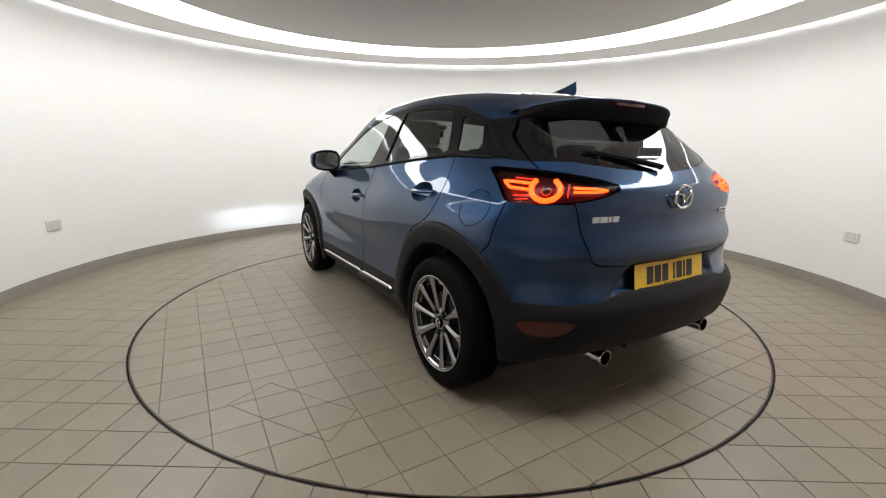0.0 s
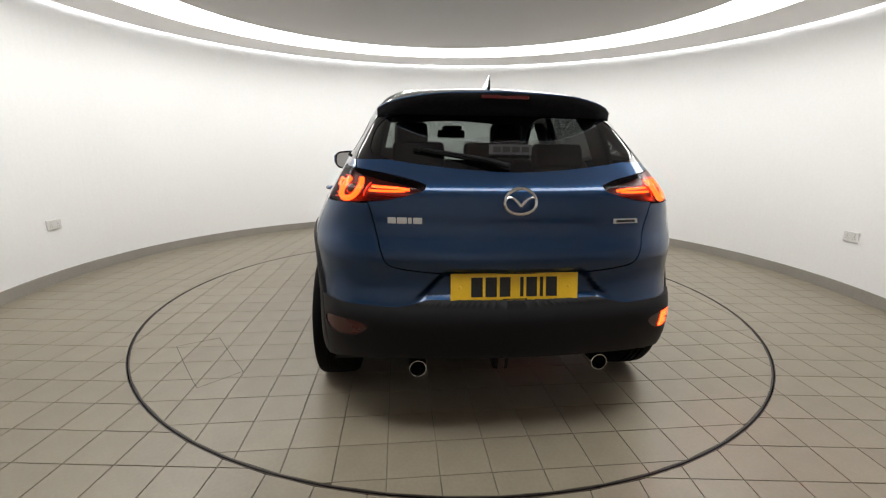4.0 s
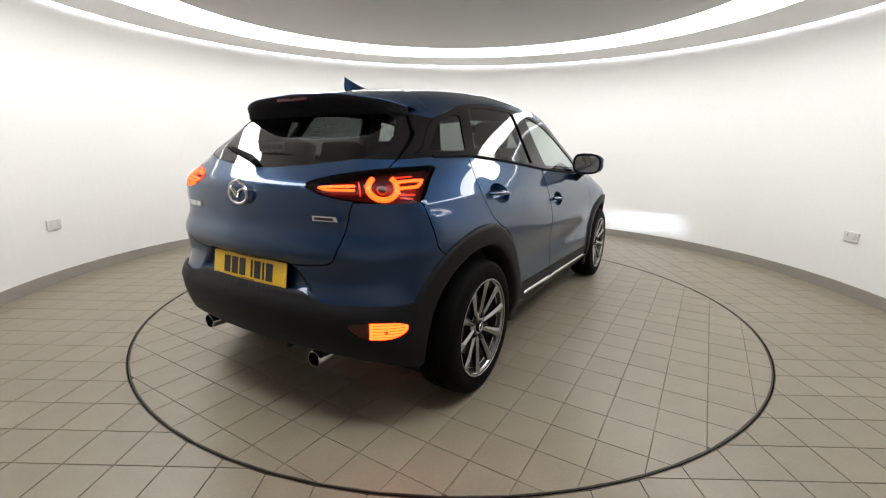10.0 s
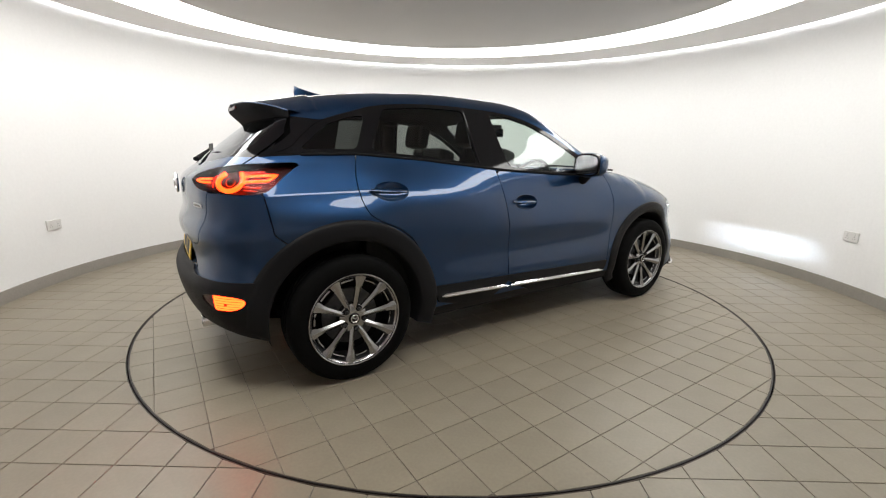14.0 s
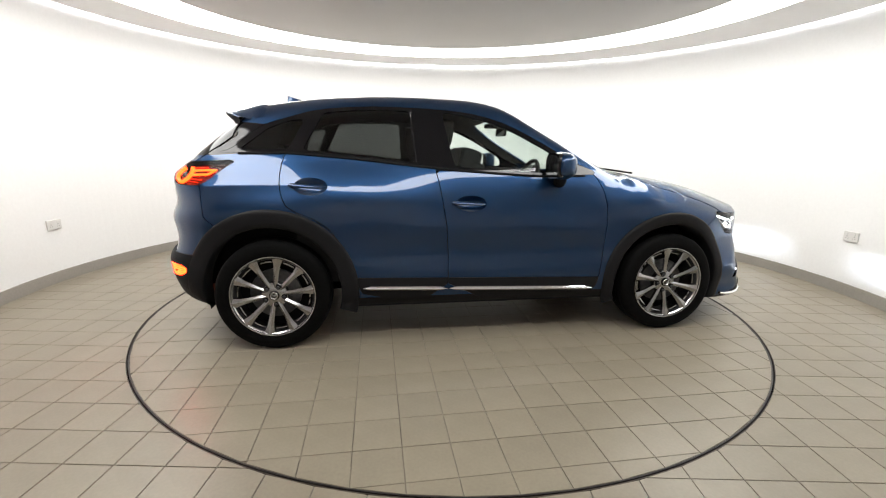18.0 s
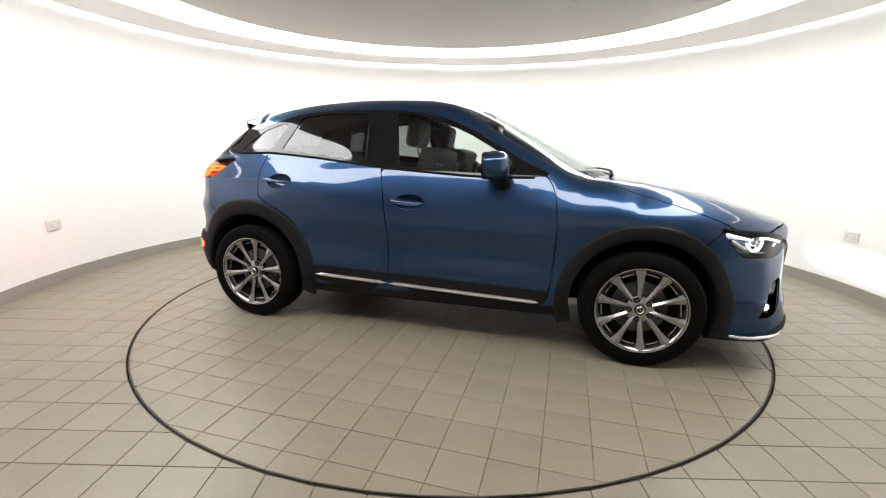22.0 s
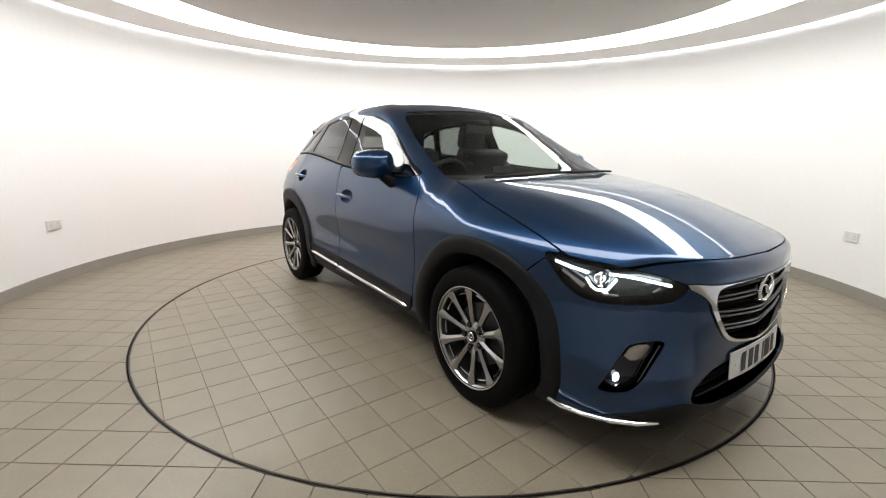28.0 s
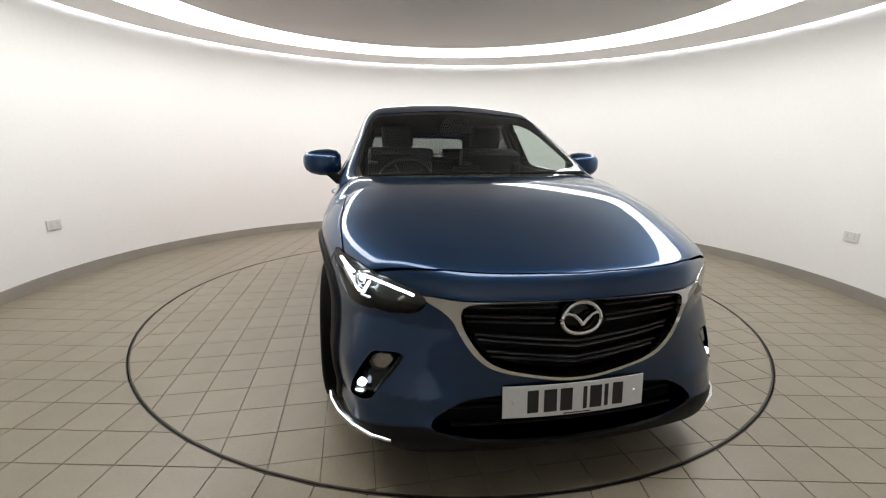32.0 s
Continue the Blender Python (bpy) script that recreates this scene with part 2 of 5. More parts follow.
# ceiling: a dropped soffit, the glowing ring in its opening and the raised middle
RING_X, RING_Y, RING_OUT, RING_IN, RAFT = -0.05, 0.287, 2.869, 2.43, 0.045
ring_band("ceiling_soffit", RING_OUT, 0.0, 5.8, 0.0, SOFFIT_PAINT, RING_Y, "flat white dropped ceiling round the light ring", RING_X)
ring_profile("ceiling_ring_light", [(RING_OUT + 0.012, 0.006), (RING_OUT - 0.05, 0.020), (RING_IN + 0.10, RAFT), (RING_IN, RAFT + 0.004)], RING_GLOW, RING_Y,
             "continuous glowing white ring light in the ceiling", RING_X)
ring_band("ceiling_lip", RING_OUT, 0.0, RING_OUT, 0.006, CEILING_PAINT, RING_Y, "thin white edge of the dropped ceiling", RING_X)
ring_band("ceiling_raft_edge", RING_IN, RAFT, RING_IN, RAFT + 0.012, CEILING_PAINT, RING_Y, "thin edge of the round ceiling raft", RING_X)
# the raised middle, in the darkened colour that offsets the ring's glow
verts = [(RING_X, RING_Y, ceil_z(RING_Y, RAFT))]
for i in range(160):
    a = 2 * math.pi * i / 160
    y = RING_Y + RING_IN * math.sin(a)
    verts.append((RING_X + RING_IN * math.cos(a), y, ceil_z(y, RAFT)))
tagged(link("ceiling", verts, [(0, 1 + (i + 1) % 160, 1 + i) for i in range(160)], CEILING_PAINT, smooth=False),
       label="raised round ceiling, its paint darkened to offset the ring's light", kind="structure")
strip_wall("wall_light_strip", WALL_R - 0.022, WALL_R - 0.004, -0.007, -0.003, STRIP_GLOW, follow=True, arc_only=True,
           label="thin bright light strip along the wall's top")

# floor under the tiles
bm = bmesh.new()
verts = []
for p in wall_path(WALL_R + 0.06):
    verts.append(p)
inner = [Vector((TABLE_R + 0.0068) * Vector((math.cos(a), math.sin(a)))) for a in np.linspace(0, 2 * math.pi, 181)[:-1]]
cloud = [(v.x, v.y, -0.005) for v in verts]
bmv = [bm.verts.new(c) for c in cloud]
bme = [bm.edges.new((bmv[i], bmv[(i + 1) % len(bmv)])) for i in range(len(bmv))]
inv = [bm.verts.new((v.x, v.y, -0.005)) for v in inner]
ine = [bm.edges.new((inv[i], inv[(i + 1) % len(inv)])) for i in range(len(inv))]
bmesh.ops.triangle_fill(bm, edges=bme + ine, use_beauty=True)
floor = tagged(part("floor", bm, GROUT), label="beige square floor tiles with thin dark joints", kind="structure")
bm = bmesh.new()
lathe(bm, [(-0.06, TABLE_R + 0.0035), (0.0012, TABLE_R + 0.0035), (0.0012, TABLE_R + 0.0068), (-0.06, TABLE_R + 0.0068)], 180, "z")
part("edge_trim", bm, EDGE_METAL, floor, "worn steel ring round the turntable")
bm = bmesh.new()
lathe(bm, [(-0.061, 0.0), (-0.061, TABLE_R + 0.3)], 64, "z")
tagged(part("turntable_pit", bm, MATT_BLACK), label="dark pit under the turntable", kind="structure")

# the turntable
table = tagged(new("turntable"), label="round tiled car turntable set flush in the floor", category="turntable")
bm = bmesh.new()
lathe(bm, [(-0.005, 0.0), (-0.005, TABLE_R - 0.0105), (-0.055, TABLE_R - 0.0105), (-0.055, 0.0)], 180, "z")
bmesh.ops.remove_doubles(bm, verts=bm.verts, dist=1e-5)
part("deck", bm, FAINT_GROUT, table, "worn grout, dark in places")
bm = bmesh.new()
lathe(bm, [(-0.05, TABLE_R - 0.0105), (0.0, TABLE_R - 0.0105), (0.0005, TABLE_R - 0.004), (-0.05, TABLE_R - 0.004)], 180, "z")
part("rim", bm, EDGE_DARK, table, "greasy dark steel rim")

# things on the wall
def socket(at_angle, z):
    """A white double wall socket."""
    root = new("wall_socket")
    bm = bmesh.new()
    box(bm, -0.074, 0.074, -0.012, 0.0, -0.043, 0.043, 0.004)
    plate = part("plate", bm, SOCKET_WHITE, root)
    for cx in (-0.036, 0.036):
        bm = bmesh.new()
        box(bm, cx - 0.008, cx + 0.008, -0.0155, -0.010, 0.012, 0.030, 0.0015)
        part("rocker_switch", bm, SOCKET_WHITE, root)
        for dx, dz, w, h in ((0, 0.002, 0.004, 0.009), (-0.011, -0.016, 0.0065, 0.004), (0.011, -0.016, 0.0065, 0.004)):
            bm = bmesh.new()
            box(bm, cx + dx - w / 2, cx + dx + w / 2, -0.0126, -0.009, dz - h / 2, dz + h / 2)
            part("pin_hole", bm, MATT_BLACK, root)
    a = radians(at_angle)
    root.matrix_basis = pose(WALL_C.x + (WALL_R - 0.0005) * math.cos(a), WALL_C.y + (WALL_R - 0.0005) * math.sin(a), z, 0, 0, at_angle - 90)
    return tagged(root, label="white plastic double wall socket above the skirting", category="socket", group="wall sockets")


socket(180 + 3.3, 0.517)
socket(-2.6, 0.512)
# ---- the car's body surface: four height fields, blended where they meet ----
def curve(xs, ys, soft=0.03):
    """A smooth curve through the given points, as a function on arrays."""
    xs, ys = np.array(xs, float), np.array(ys, float)
    grid = np.linspace(xs[0] - 0.5, xs[-1] + 0.5, 1600)
    d = np.diff(ys) / np.diff(xs)
    with np.errstate(divide="ignore", invalid="ignore"):
        inner = np.where(d[:-1] * d[1:] > 0, 2 * d[:-1] * d[1:] / (d[:-1] + d[1:]), 0.0)
    slope = np.concatenate([[d[0]], inner, [d[-1]]])
    i = np.clip(np.searchsorted(xs, grid) - 1, 0, len(d) - 1)
    h = xs[i + 1] - xs[i]
    t = (grid - xs[i]) / h
    vals = (2 * t**3 - 3 * t**2 + 1) * ys[i] + (t**3 - 2 * t**2 + t) * h * slope[i] + (3 * t**2 - 2 * t**3) * ys[i + 1] + (t**3 - t**2) * h * slope[i + 1]
    vals = np.where(grid < xs[0], ys[0] + d[0] * (grid - xs[0]), vals)
    vals = np.where(grid > xs[-1], ys[-1] + d[-1] * (grid - xs[-1]), vals)
    step = grid[1] - grid[0]
    reach = max(1, int(3 * soft / step))
    kernel = np.exp(-0.5 * (np.arange(-reach, reach + 1) * step / soft) ** 2)
    kernel /= kernel.sum()
    vals = np.convolve(np.pad(vals, reach, mode="edge"), kernel, mode="valid")
    return lambda v: np.interp(v, grid, vals)


TOP = curve([-1.95, -1.65, -1.3, -0.9, -0.5, -0.1, 0.12, 0.3, 0.6, 0.9, 1.04, 1.12, 1.3, 1.5, 1.7, 1.9, 2.05, 2.15],
            [1.27, 1.402, 1.494, 1.540, 1.556, 1.550, 1.522, 1.455, 1.306, 1.152, 1.085, 1.060, 1.034, 0.998, 0.948, 0.888, 0.836, 0.798], 0.03)
CROWN = curve([-2.0, -1.4, -0.5, 0.1, 0.4, 0.9, 1.1, 1.4, 2.2], [0.13, 0.13, 0.11, 0.13, 0.21, 0.21, 0.04, 0.05, 0.11], 0.06)


def flank(heights, widths, soft=0.03):
    """The side's shape from sill to roof, with its own shoulder."""
    return curve([0.10, 0.18, 0.25, 0.33, 0.45, 0.60] + heights + [1.25, 1.36, 1.46, 1.60],
                 [0.74, 0.78, 0.825, 0.858, 0.866, 0.862] + widths + [0.702, 0.654, 0.605, 0.52], soft)


HAUNCH = flank([0.74, 0.80, 0.85, 0.90, 0.96, 1.02, 1.08, 1.14], [0.868, 0.876, 0.872, 0.853, 0.824, 0.803, 0.784, 0.763], 0.028)
REAR_DOOR_SIDE = flank([0.74, 0.86, 0.90, 0.94, 0.98, 1.04, 1.12], [0.867, 0.869, 0.864, 0.851, 0.833, 0.802, 0.759], 0.026)
FRONT_DOOR_SIDE = flank([0.72, 0.82, 0.92, 1.02, 1.06, 1.12], [0.872, 0.860, 0.838, 0.809, 0.795, 0.766])
WING = flank([0.74, 0.80, 0.85, 0.90, 0.96, 1.02, 1.12], [0.866, 0.872, 0.868, 0.850, 0.820, 0.788, 0.745], 0.028)


def section(x, z):
    """The side's shape: a broad haunch at the rear, a shoulder that dies away in the doors, and a full front wing."""
    ramp = lambda a, b: np.clip((x - a) / (b - a), 0, 1) ** 2 * (3 - 2 * np.clip((x - a) / (b - a), 0, 1))
    a, b, c = ramp(-1.25, -0.95), ramp(-0.75, -0.10), ramp(0.55, 1.0)
    w = HAUNCH(z) * (1 - a) + REAR_DOOR_SIDE(z) * a
    w = w * (1 - b) + FRONT_DOOR_SIDE(z) * b
    return w * (1 - c) + WING(z) * c


TAPER = curve([-2.1, -1.9, -1.75, -1.6, -1.4, -1.2, 1.1, 1.3, 1.5, 1.65, 1.8, 1.95, 2.15],
              [0.27, 0.16, 0.09, 0.045, 0.014, 0.002, 0.0, 0.005, 0.03, 0.065, 0.12, 0.20, 0.34], 0.05)
CABIN = curve([-1.9, -1.5, -1.2, -0.8, -0.4, 0.2, 0.6, 1.0, 1.3], [0.15, 0.095, 0.055, 0.02, 0.0, 0.0, 0.015, 0.05, 0.07], 0.08)
REAR = curve([0.15, 0.25, 0.33, 0.43, 0.53, 0.560, 0.590, 0.66, 0.73, 0.76, 0.79, 0.82, 0.86, 0.90, 0.95, 1.02, 1.045, 1.06, 1.08, 1.13, 1.2, 1.3, 1.45, 1.6],
             [-1.80, -1.885, -1.945, -1.985, -2.0, -1.988, -1.966, -1.955, -1.963, -1.972, -1.972, -1.962, -1.945, -1.941, -1.945, -1.941, -1.930, -1.911, -1.885, -1.82, -1.74, -1.615, -1.42, -1.2], 0.012)
FRONT = curve([0.10, 0.16, 0.20, 0.26, 0.33, 0.45, 0.60, 0.70, 0.76, 0.81, 0.90, 1.1],
              [1.98, 2.10, 2.15, 2.165, 2.15, 2.145, 2.155, 2.156, 2.155, 2.135, 2.082, 1.98], 0.014)


def blend(a, b, k):
    h = np.maximum(k - np.abs(a - b), 0) / k
    return np.maximum(a, b) + h * h * k * 0.25


def half_width(x, z):
    w = section(x, z) - TAPER(x) * np.interp(z, [0.2, 0.6, 1.1, 1.3], [0.9, 1.0, 0.8, 0.7]) * np.where(x > 0, np.interp(z, [0.2, 0.42, 0.62], [0.62, 0.66, 1.0]), 1.0)
    w = w - CABIN(x) * np.interp(z, [0.98, 1.12, 1.35, 1.5], [0.0, 0.5, 1.0, 1.2])
    w = w + 0.010 * np.exp(-((x - 1.28) / 0.36) ** 2) * np.exp(-((z - 0.86) / 0.13) ** 2)
    w = w + 0.045 * np.exp(-((z - 0.205) / 0.055) ** 2) * np.clip((x - 1.45) / 0.3, 0, 1)
    w = w - 0.012 * np.exp(-((x - 0.0) / 0.75) ** 4) * np.exp(-((z - 0.58) / 0.13) ** 2)
    return w


def fold(x, a):
    """The bonnet falls away outside a ridge on either side."""
    over = (a - np.interp(x, [1.0, 2.05], [0.66, 0.52])) / 0.03
    return 0.34 * 0.03 * np.log1p(np.exp(np.clip(over, -30, 30))) * np.clip((x - 1.02) / 0.2, 0, 1)


def surface(x, y, z):
    """Negative inside the body."""
    a = np.abs(y)
    top = z - (TOP(x) - CROWN(x) * a * a) + fold(x, a)
    top = top / np.interp(x, [0.1, 0.4, 0.95, 1.15], [1.0, 1.12, 1.12, 1.0])
    side = a - half_width(x, z)
    low = 0.15 * a ** 2 + 2.2 * np.maximum(a - 0.5, 0) ** 2
    high = 0.27 * a ** 2 + 0.020 * np.log1p(np.exp((a - 0.44) / 0.04))
    bow = low + (high - low) * np.interp(z, [0.22, 0.38, 0.50, 0.62], [0.1, 0.12, 0.53, 1.0])
    front = x - FRONT(z) + bow
    sweep = 0.19 * a ** 2 + np.interp(z, [0.6, 0.85, 1.1], [0.7, 1.1, 1.3]) * np.maximum(a - 0.48, 0) ** 2
    sweep = sweep * np.interp(z, [0.5, 1.1, 1.4], [1.0, 1.0, 0.8])
    rear = REAR(z) + sweep - x
    inset = np.clip((0.325 + 0.9 * (0.70 - z) - a) / 0.05, 0, 1)
    rear = rear + 0.030 * inset * inset * (3 - 2 * inset) * np.clip((z - 0.590) / 0.03, 0, 1) * np.clip((0.735 - z) / 0.04, 0, 1)
    rear = rear / np.interp(z, [1.02, 1.12, 1.5], [1.0, 1.4, 1.4])
    g = blend(top, side, np.interp(x, [-1.5, 0.2, 0.9, 1.2, 2.0], [0.11, 0.07, 0.05, 0.12, 0.12]))
    g = blend(g, front, 0.022)
    return blend(g, rear, np.interp(z, [0.5, 0.8, 1.1, 1.4], [0.07, 0.10, 0.05, 0.05]))


FLOOR_LINE = curve([-2.05, -1.9, -1.7, -1.4, -0.9, 0.8, 1.6, 2.2], [0.36, 0.338, 0.275, 0.225, 0.225, 0.225, 0.175, 0.15], 0.04)


def closed(x, y, z):
    return blend(surface(x, y, z), FLOOR_LINE(x) - z, 0.025)


def outward(p):
    """Unit normals of the body at the points p."""
    e = 1e-3
    n = np.stack([closed(*(p + e * np.eye(3)[k]).T) - closed(*(p - e * np.eye(3)[k]).T) for k in range(3)], 1)
    return n / np.linalg.norm(n, axis=1)[:, None]


def reach(origin, way, far=2.5):
    """Where rays from inside the body meet its skin."""
    lo, hi = np.zeros(len(way)), np.full(len(way), far)
    for _ in range(36):
        mid = (lo + hi) / 2
        inside = closed(*(origin + mid[:, None] * way).T) < 0
        lo, hi = np.where(inside, mid, lo), np.where(inside, hi, mid)
    return origin + lo[:, None] * way


def skin_side(x, z):
    x, z = np.atleast_1d(np.array(x, float)), np.atleast_1d(np.array(z, float))
    o = np.stack([x, np.full_like(x, 0.02), z], 1)
    return reach(o, np.tile((0.0, 1.0, 0.0), (len(x), 1)), 1.2)


R2 = math.sqrt(0.5)
VIEWS = {"side": ((1, 0, 0), (0, 1, 0), (0, 0, 0)), "rear": ((0, 1, 0), (-1, 0, 0), (-1.0, 0, 0)), "front": ((0, 1, 0), (1, 0, 0), (1.0, 0, 0)),
         "front_corner": ((R2, -R2, 0), (R2, R2, 0), (0.8, 0.0, 0)), "rear_corner": ((-R2, -R2, 0), (-R2, R2, 0), (-0.8, 0.0, 0))}


def flat(view, p):
    """The points p as seen in one view: across and up (left and right are folded together)."""
    x, a, z = p[:, 0], np.abs(p[:, 1]), p[:, 2]
    if view == "top":
        return np.stack([x, a], 1)
    e = VIEWS[view][0]
    return np.stack([e[0] * x + e[1] * a, z], 1)


def lift(view, pts):
    """Points of one view, laid onto the body's skin (on the side of positive y)."""
    pts = np.atleast_2d(np.array(pts, float))
    e, d, o = (np.array(v, float) for v in VIEWS[view])
    start = o + np.outer(pts[:, 0] - o @ e, e)
    start[:, 2] = pts[:, 1]
    return reach(start, np.tile(d, (len(pts), 1)), 2.0)
# ---- cutting the skin into panels ----
def rounded(points, times=2):
    pts = [np.array(p, float) for p in points]
    for _ in range(times):
        nxt = []
        for a, b in zip(pts, pts[1:] + pts[:1]):
            nxt += [0.75 * a + 0.25 * b, 0.25 * a + 0.75 * b]
        pts = nxt
    return np.array(pts)


def filleted(points, r):
    """The outline with its corners rounded, its edges kept."""
    pts, out = [np.array(p, float) for p in points], []
    for a, b, c in zip(pts[-1:] + pts[:-1], pts, pts[1:] + pts[:1]):
        la, lc = np.linalg.norm(a - b), np.linalg.norm(c - b)
        p, q = b + (a - b) * min(r / la, 0.45), b + (c - b) * min(r / lc, 0.45)
        out += [p * (1 - t) ** 2 + 2 * b * t * (1 - t) + q * t * t for t in (0, 0.25, 0.5, 0.75, 1)]
    return np.array(out)


def within(view, points, times=2, guard=None, fillet=0.0):
    """A signed distance to an outline in one view, negative inside it."""
    poly = filleted(points, fillet) if fillet else rounded(points, times)

    def f(p):
        q = flat(view, p)
        best = np.full(len(q), 1e9)
        odd = np.zeros(len(q), bool)
        for a, b in zip(poly, np.roll(poly, -1, 0)):
            e, w = b - a, q - a
            t = np.clip((w @ e) / max(e @ e, 1e-12), 0, 1)
            best = np.minimum(best, ((w - t[:, None] * e) ** 2).sum(1))
            cross = (a[1] > q[:, 1]) != (b[1] > q[:, 1])
            with np.errstate(divide="ignore", invalid="ignore"):
                at = a[0] + (q[:, 1] - a[1]) * e[0] / (e[1] if abs(e[1]) > 1e-12 else 1e-12)
            odd ^= cross & (q[:, 0] < at)
        d = np.where(odd, -1, 1) * np.sqrt(best)
        return d if guard is None else np.maximum(d, guard(p))
    return f


class Skin:
    """The right or left half of the body as polygons that can be cut along outlines."""

    def __init__(self):
        alpha = np.linspace(math.pi / 2, 0, 72)
        n_mid, n_turn = 130, 160
        spine, fan, ahead = [], [], []
        for a in alpha[:-1]:
            spine.append((-1.1, 0.72)), fan.append(a), ahead.append(-1)
        for x in np.linspace(-1.1, 1.2, n_mid):
            spine.append((x, 0.72 - 0.17 * (x + 1.1) / 2.3)), fan.append(0.0), ahead.append(1)
        for a in alpha[::-1][1:]:
            spine.append((1.2, 0.55)), fan.append(a), ahead.append(1)
        beta = np.linspace(0, math.pi, n_turn)
        origin, way = [], []
        for (x, z), a, s in zip(spine, fan, ahead):
            for b in beta:
                origin.append((x, 0.0, z))
                way.append((s * math.sin(a), math.cos(a) * math.sin(b), math.cos(a) * math.cos(b)))
        self.p = reach(np.array(origin), np.array(way))
        rows = len(spine)
        self.p.reshape(rows, n_turn, 3)[:, (0, -1), 1] = 0.0
        self.n = outward(self.p)
        self.polys = []
        for i in range(rows - 1):
            for j in range(n_turn - 1):
                k = i * n_turn + j
                self.polys.append((k, k + n_turn, k + n_turn + 1, k + 1))

    def split(self, polys, f, level=0.0):
        """The polygons inside (f < level) and outside."""
        v = f(self.p) - level
        v[np.abs(v) < 1e-7] = 1e-7
        neg = v < 0
        ins, outs, made = [], [], {}
        add_p, add_n, count = [], [], len(self.p)
        for q in polys:
            signs = [neg[k] for k in q]
            if all(signs):
                ins.append(q)
            elif not any(signs):
                outs.append(q)
            else:
                a_in, a_out = [], []
                for k, l in zip(q, q[1:] + q[:1]):
                    (a_in if neg[k] else a_out).append(k)
                    if neg[k] != neg[l]:
                        key = (k, l) if k < l else (l, k)
                        if key not in made:
                            t = v[key[0]] / (v[key[0]] - v[key[1]])
                            add_p.append(self.p[key[0]] * (1 - t) + self.p[key[1]] * t)
                            n = self.n[key[0]] * (1 - t) + self.n[key[1]] * t
                            add_n.append(n / np.linalg.norm(n))
                            made[key] = count
                            count += 1
                        a_in.append(made[key]), a_out.append(made[key])
                if len(a_in) > 2:
                    ins.append(tuple(a_in))
                if len(a_out) > 2:
                    outs.append(tuple(a_out))
        if add_p:
            self.p = np.vstack([self.p, add_p])
            self.n = np.vstack([self.n, add_n])
        return ins, outs

    def take(self, f, gap=0.0):
        """Cuts a panel out of what is left, with an open joint round it."""
        ins, self.polys = self.split(self.polys, f, gap)
        if gap:
            ins, _ = self.split(ins, f, -gap)
        return ins

    def object(self, name, polys, mat, parent, side=0, push=0.0, rim=0.012, label=""):
        """A panel as a mesh. side -1: right, 1: left, 0: both halves in one."""
        used = sorted({k for q in polys for k in q})
        at = {k: i for i, k in enumerate(used)}
        shift = push(self.p[used])[:, None] if callable(push) else push
        p, n = self.p[used] + shift * self.n[used], self.n[used].copy()
        edges = {}
        for q in polys:
            for k, l in zip(q, q[1:] + q[:1]):
                key = (min(k, l), max(k, l))
                edges[key] = None if key in edges else (k, l)
        verts, norms, faces = [], [], []
        for s in ((-1, 1) if side == 0 else (side,)):
            base = len(verts)
            flip = np.array((1, s, 1))
            verts += list(p * flip)
            norms += list(n * flip)
            for q in polys:
                f = [base + at[k] for k in q]
                faces.append(tuple(f[::-1]) if s < 0 else tuple(f))
            if rim:
                for e in edges.values():
                    if e is None:
                        continue
                    a, b = e
                    pa, pb = p[at[a]], p[at[b]]
                    if abs(pa[1]) < 1e-4 and abs(pb[1]) < 1e-4:
                        continue
                    d = pb - pa
                    o = np.cross(d, n[at[a]])
                    length = np.linalg.norm(o)
                    if length < 1e-9:
                        continue
                    o = o / length
                    k = len(verts)
                    quad = [pa, pb, pb - rim * n[at[b]], pa - rim * n[at[a]]]
                    verts += [v * flip for v in quad]
                    norms += [o * flip] * 4
                    faces.append((k, k + 1, k + 2, k + 3) if s < 0 else (k + 3, k + 2, k + 1, k))
        return link(name, verts, faces, mat, parent, label, normals=None if callable(push) else norms)


# ---- the car ----
car = tagged(new("car"), label="metallic blue compact crossover with black plastic cladding, lamps lit", category="car")
skin = Skin()
HUB_X, HUB_Z = 1.285, 0.334
GAP = 0.0028

# wheel openings and the floor
for hx, r in ((HUB_X, 0.405), (-HUB_X, 0.418)):
    ring = [(hx + r * math.cos(a), HUB_Z + 0.012 + r * math.sin(a)) for a in np.linspace(0, 2 * math.pi, 49)[:-1]]
    skin.take(within("side", ring, 1, lambda p: 0.40 - np.abs(p[:, 1])))
under = skin.take(lambda p: p[:, 2] - FLOOR_LINE(p[:, 0]) - 0.02)
skin.object("underbody", under, MATT_BLACK, car, rim=0)

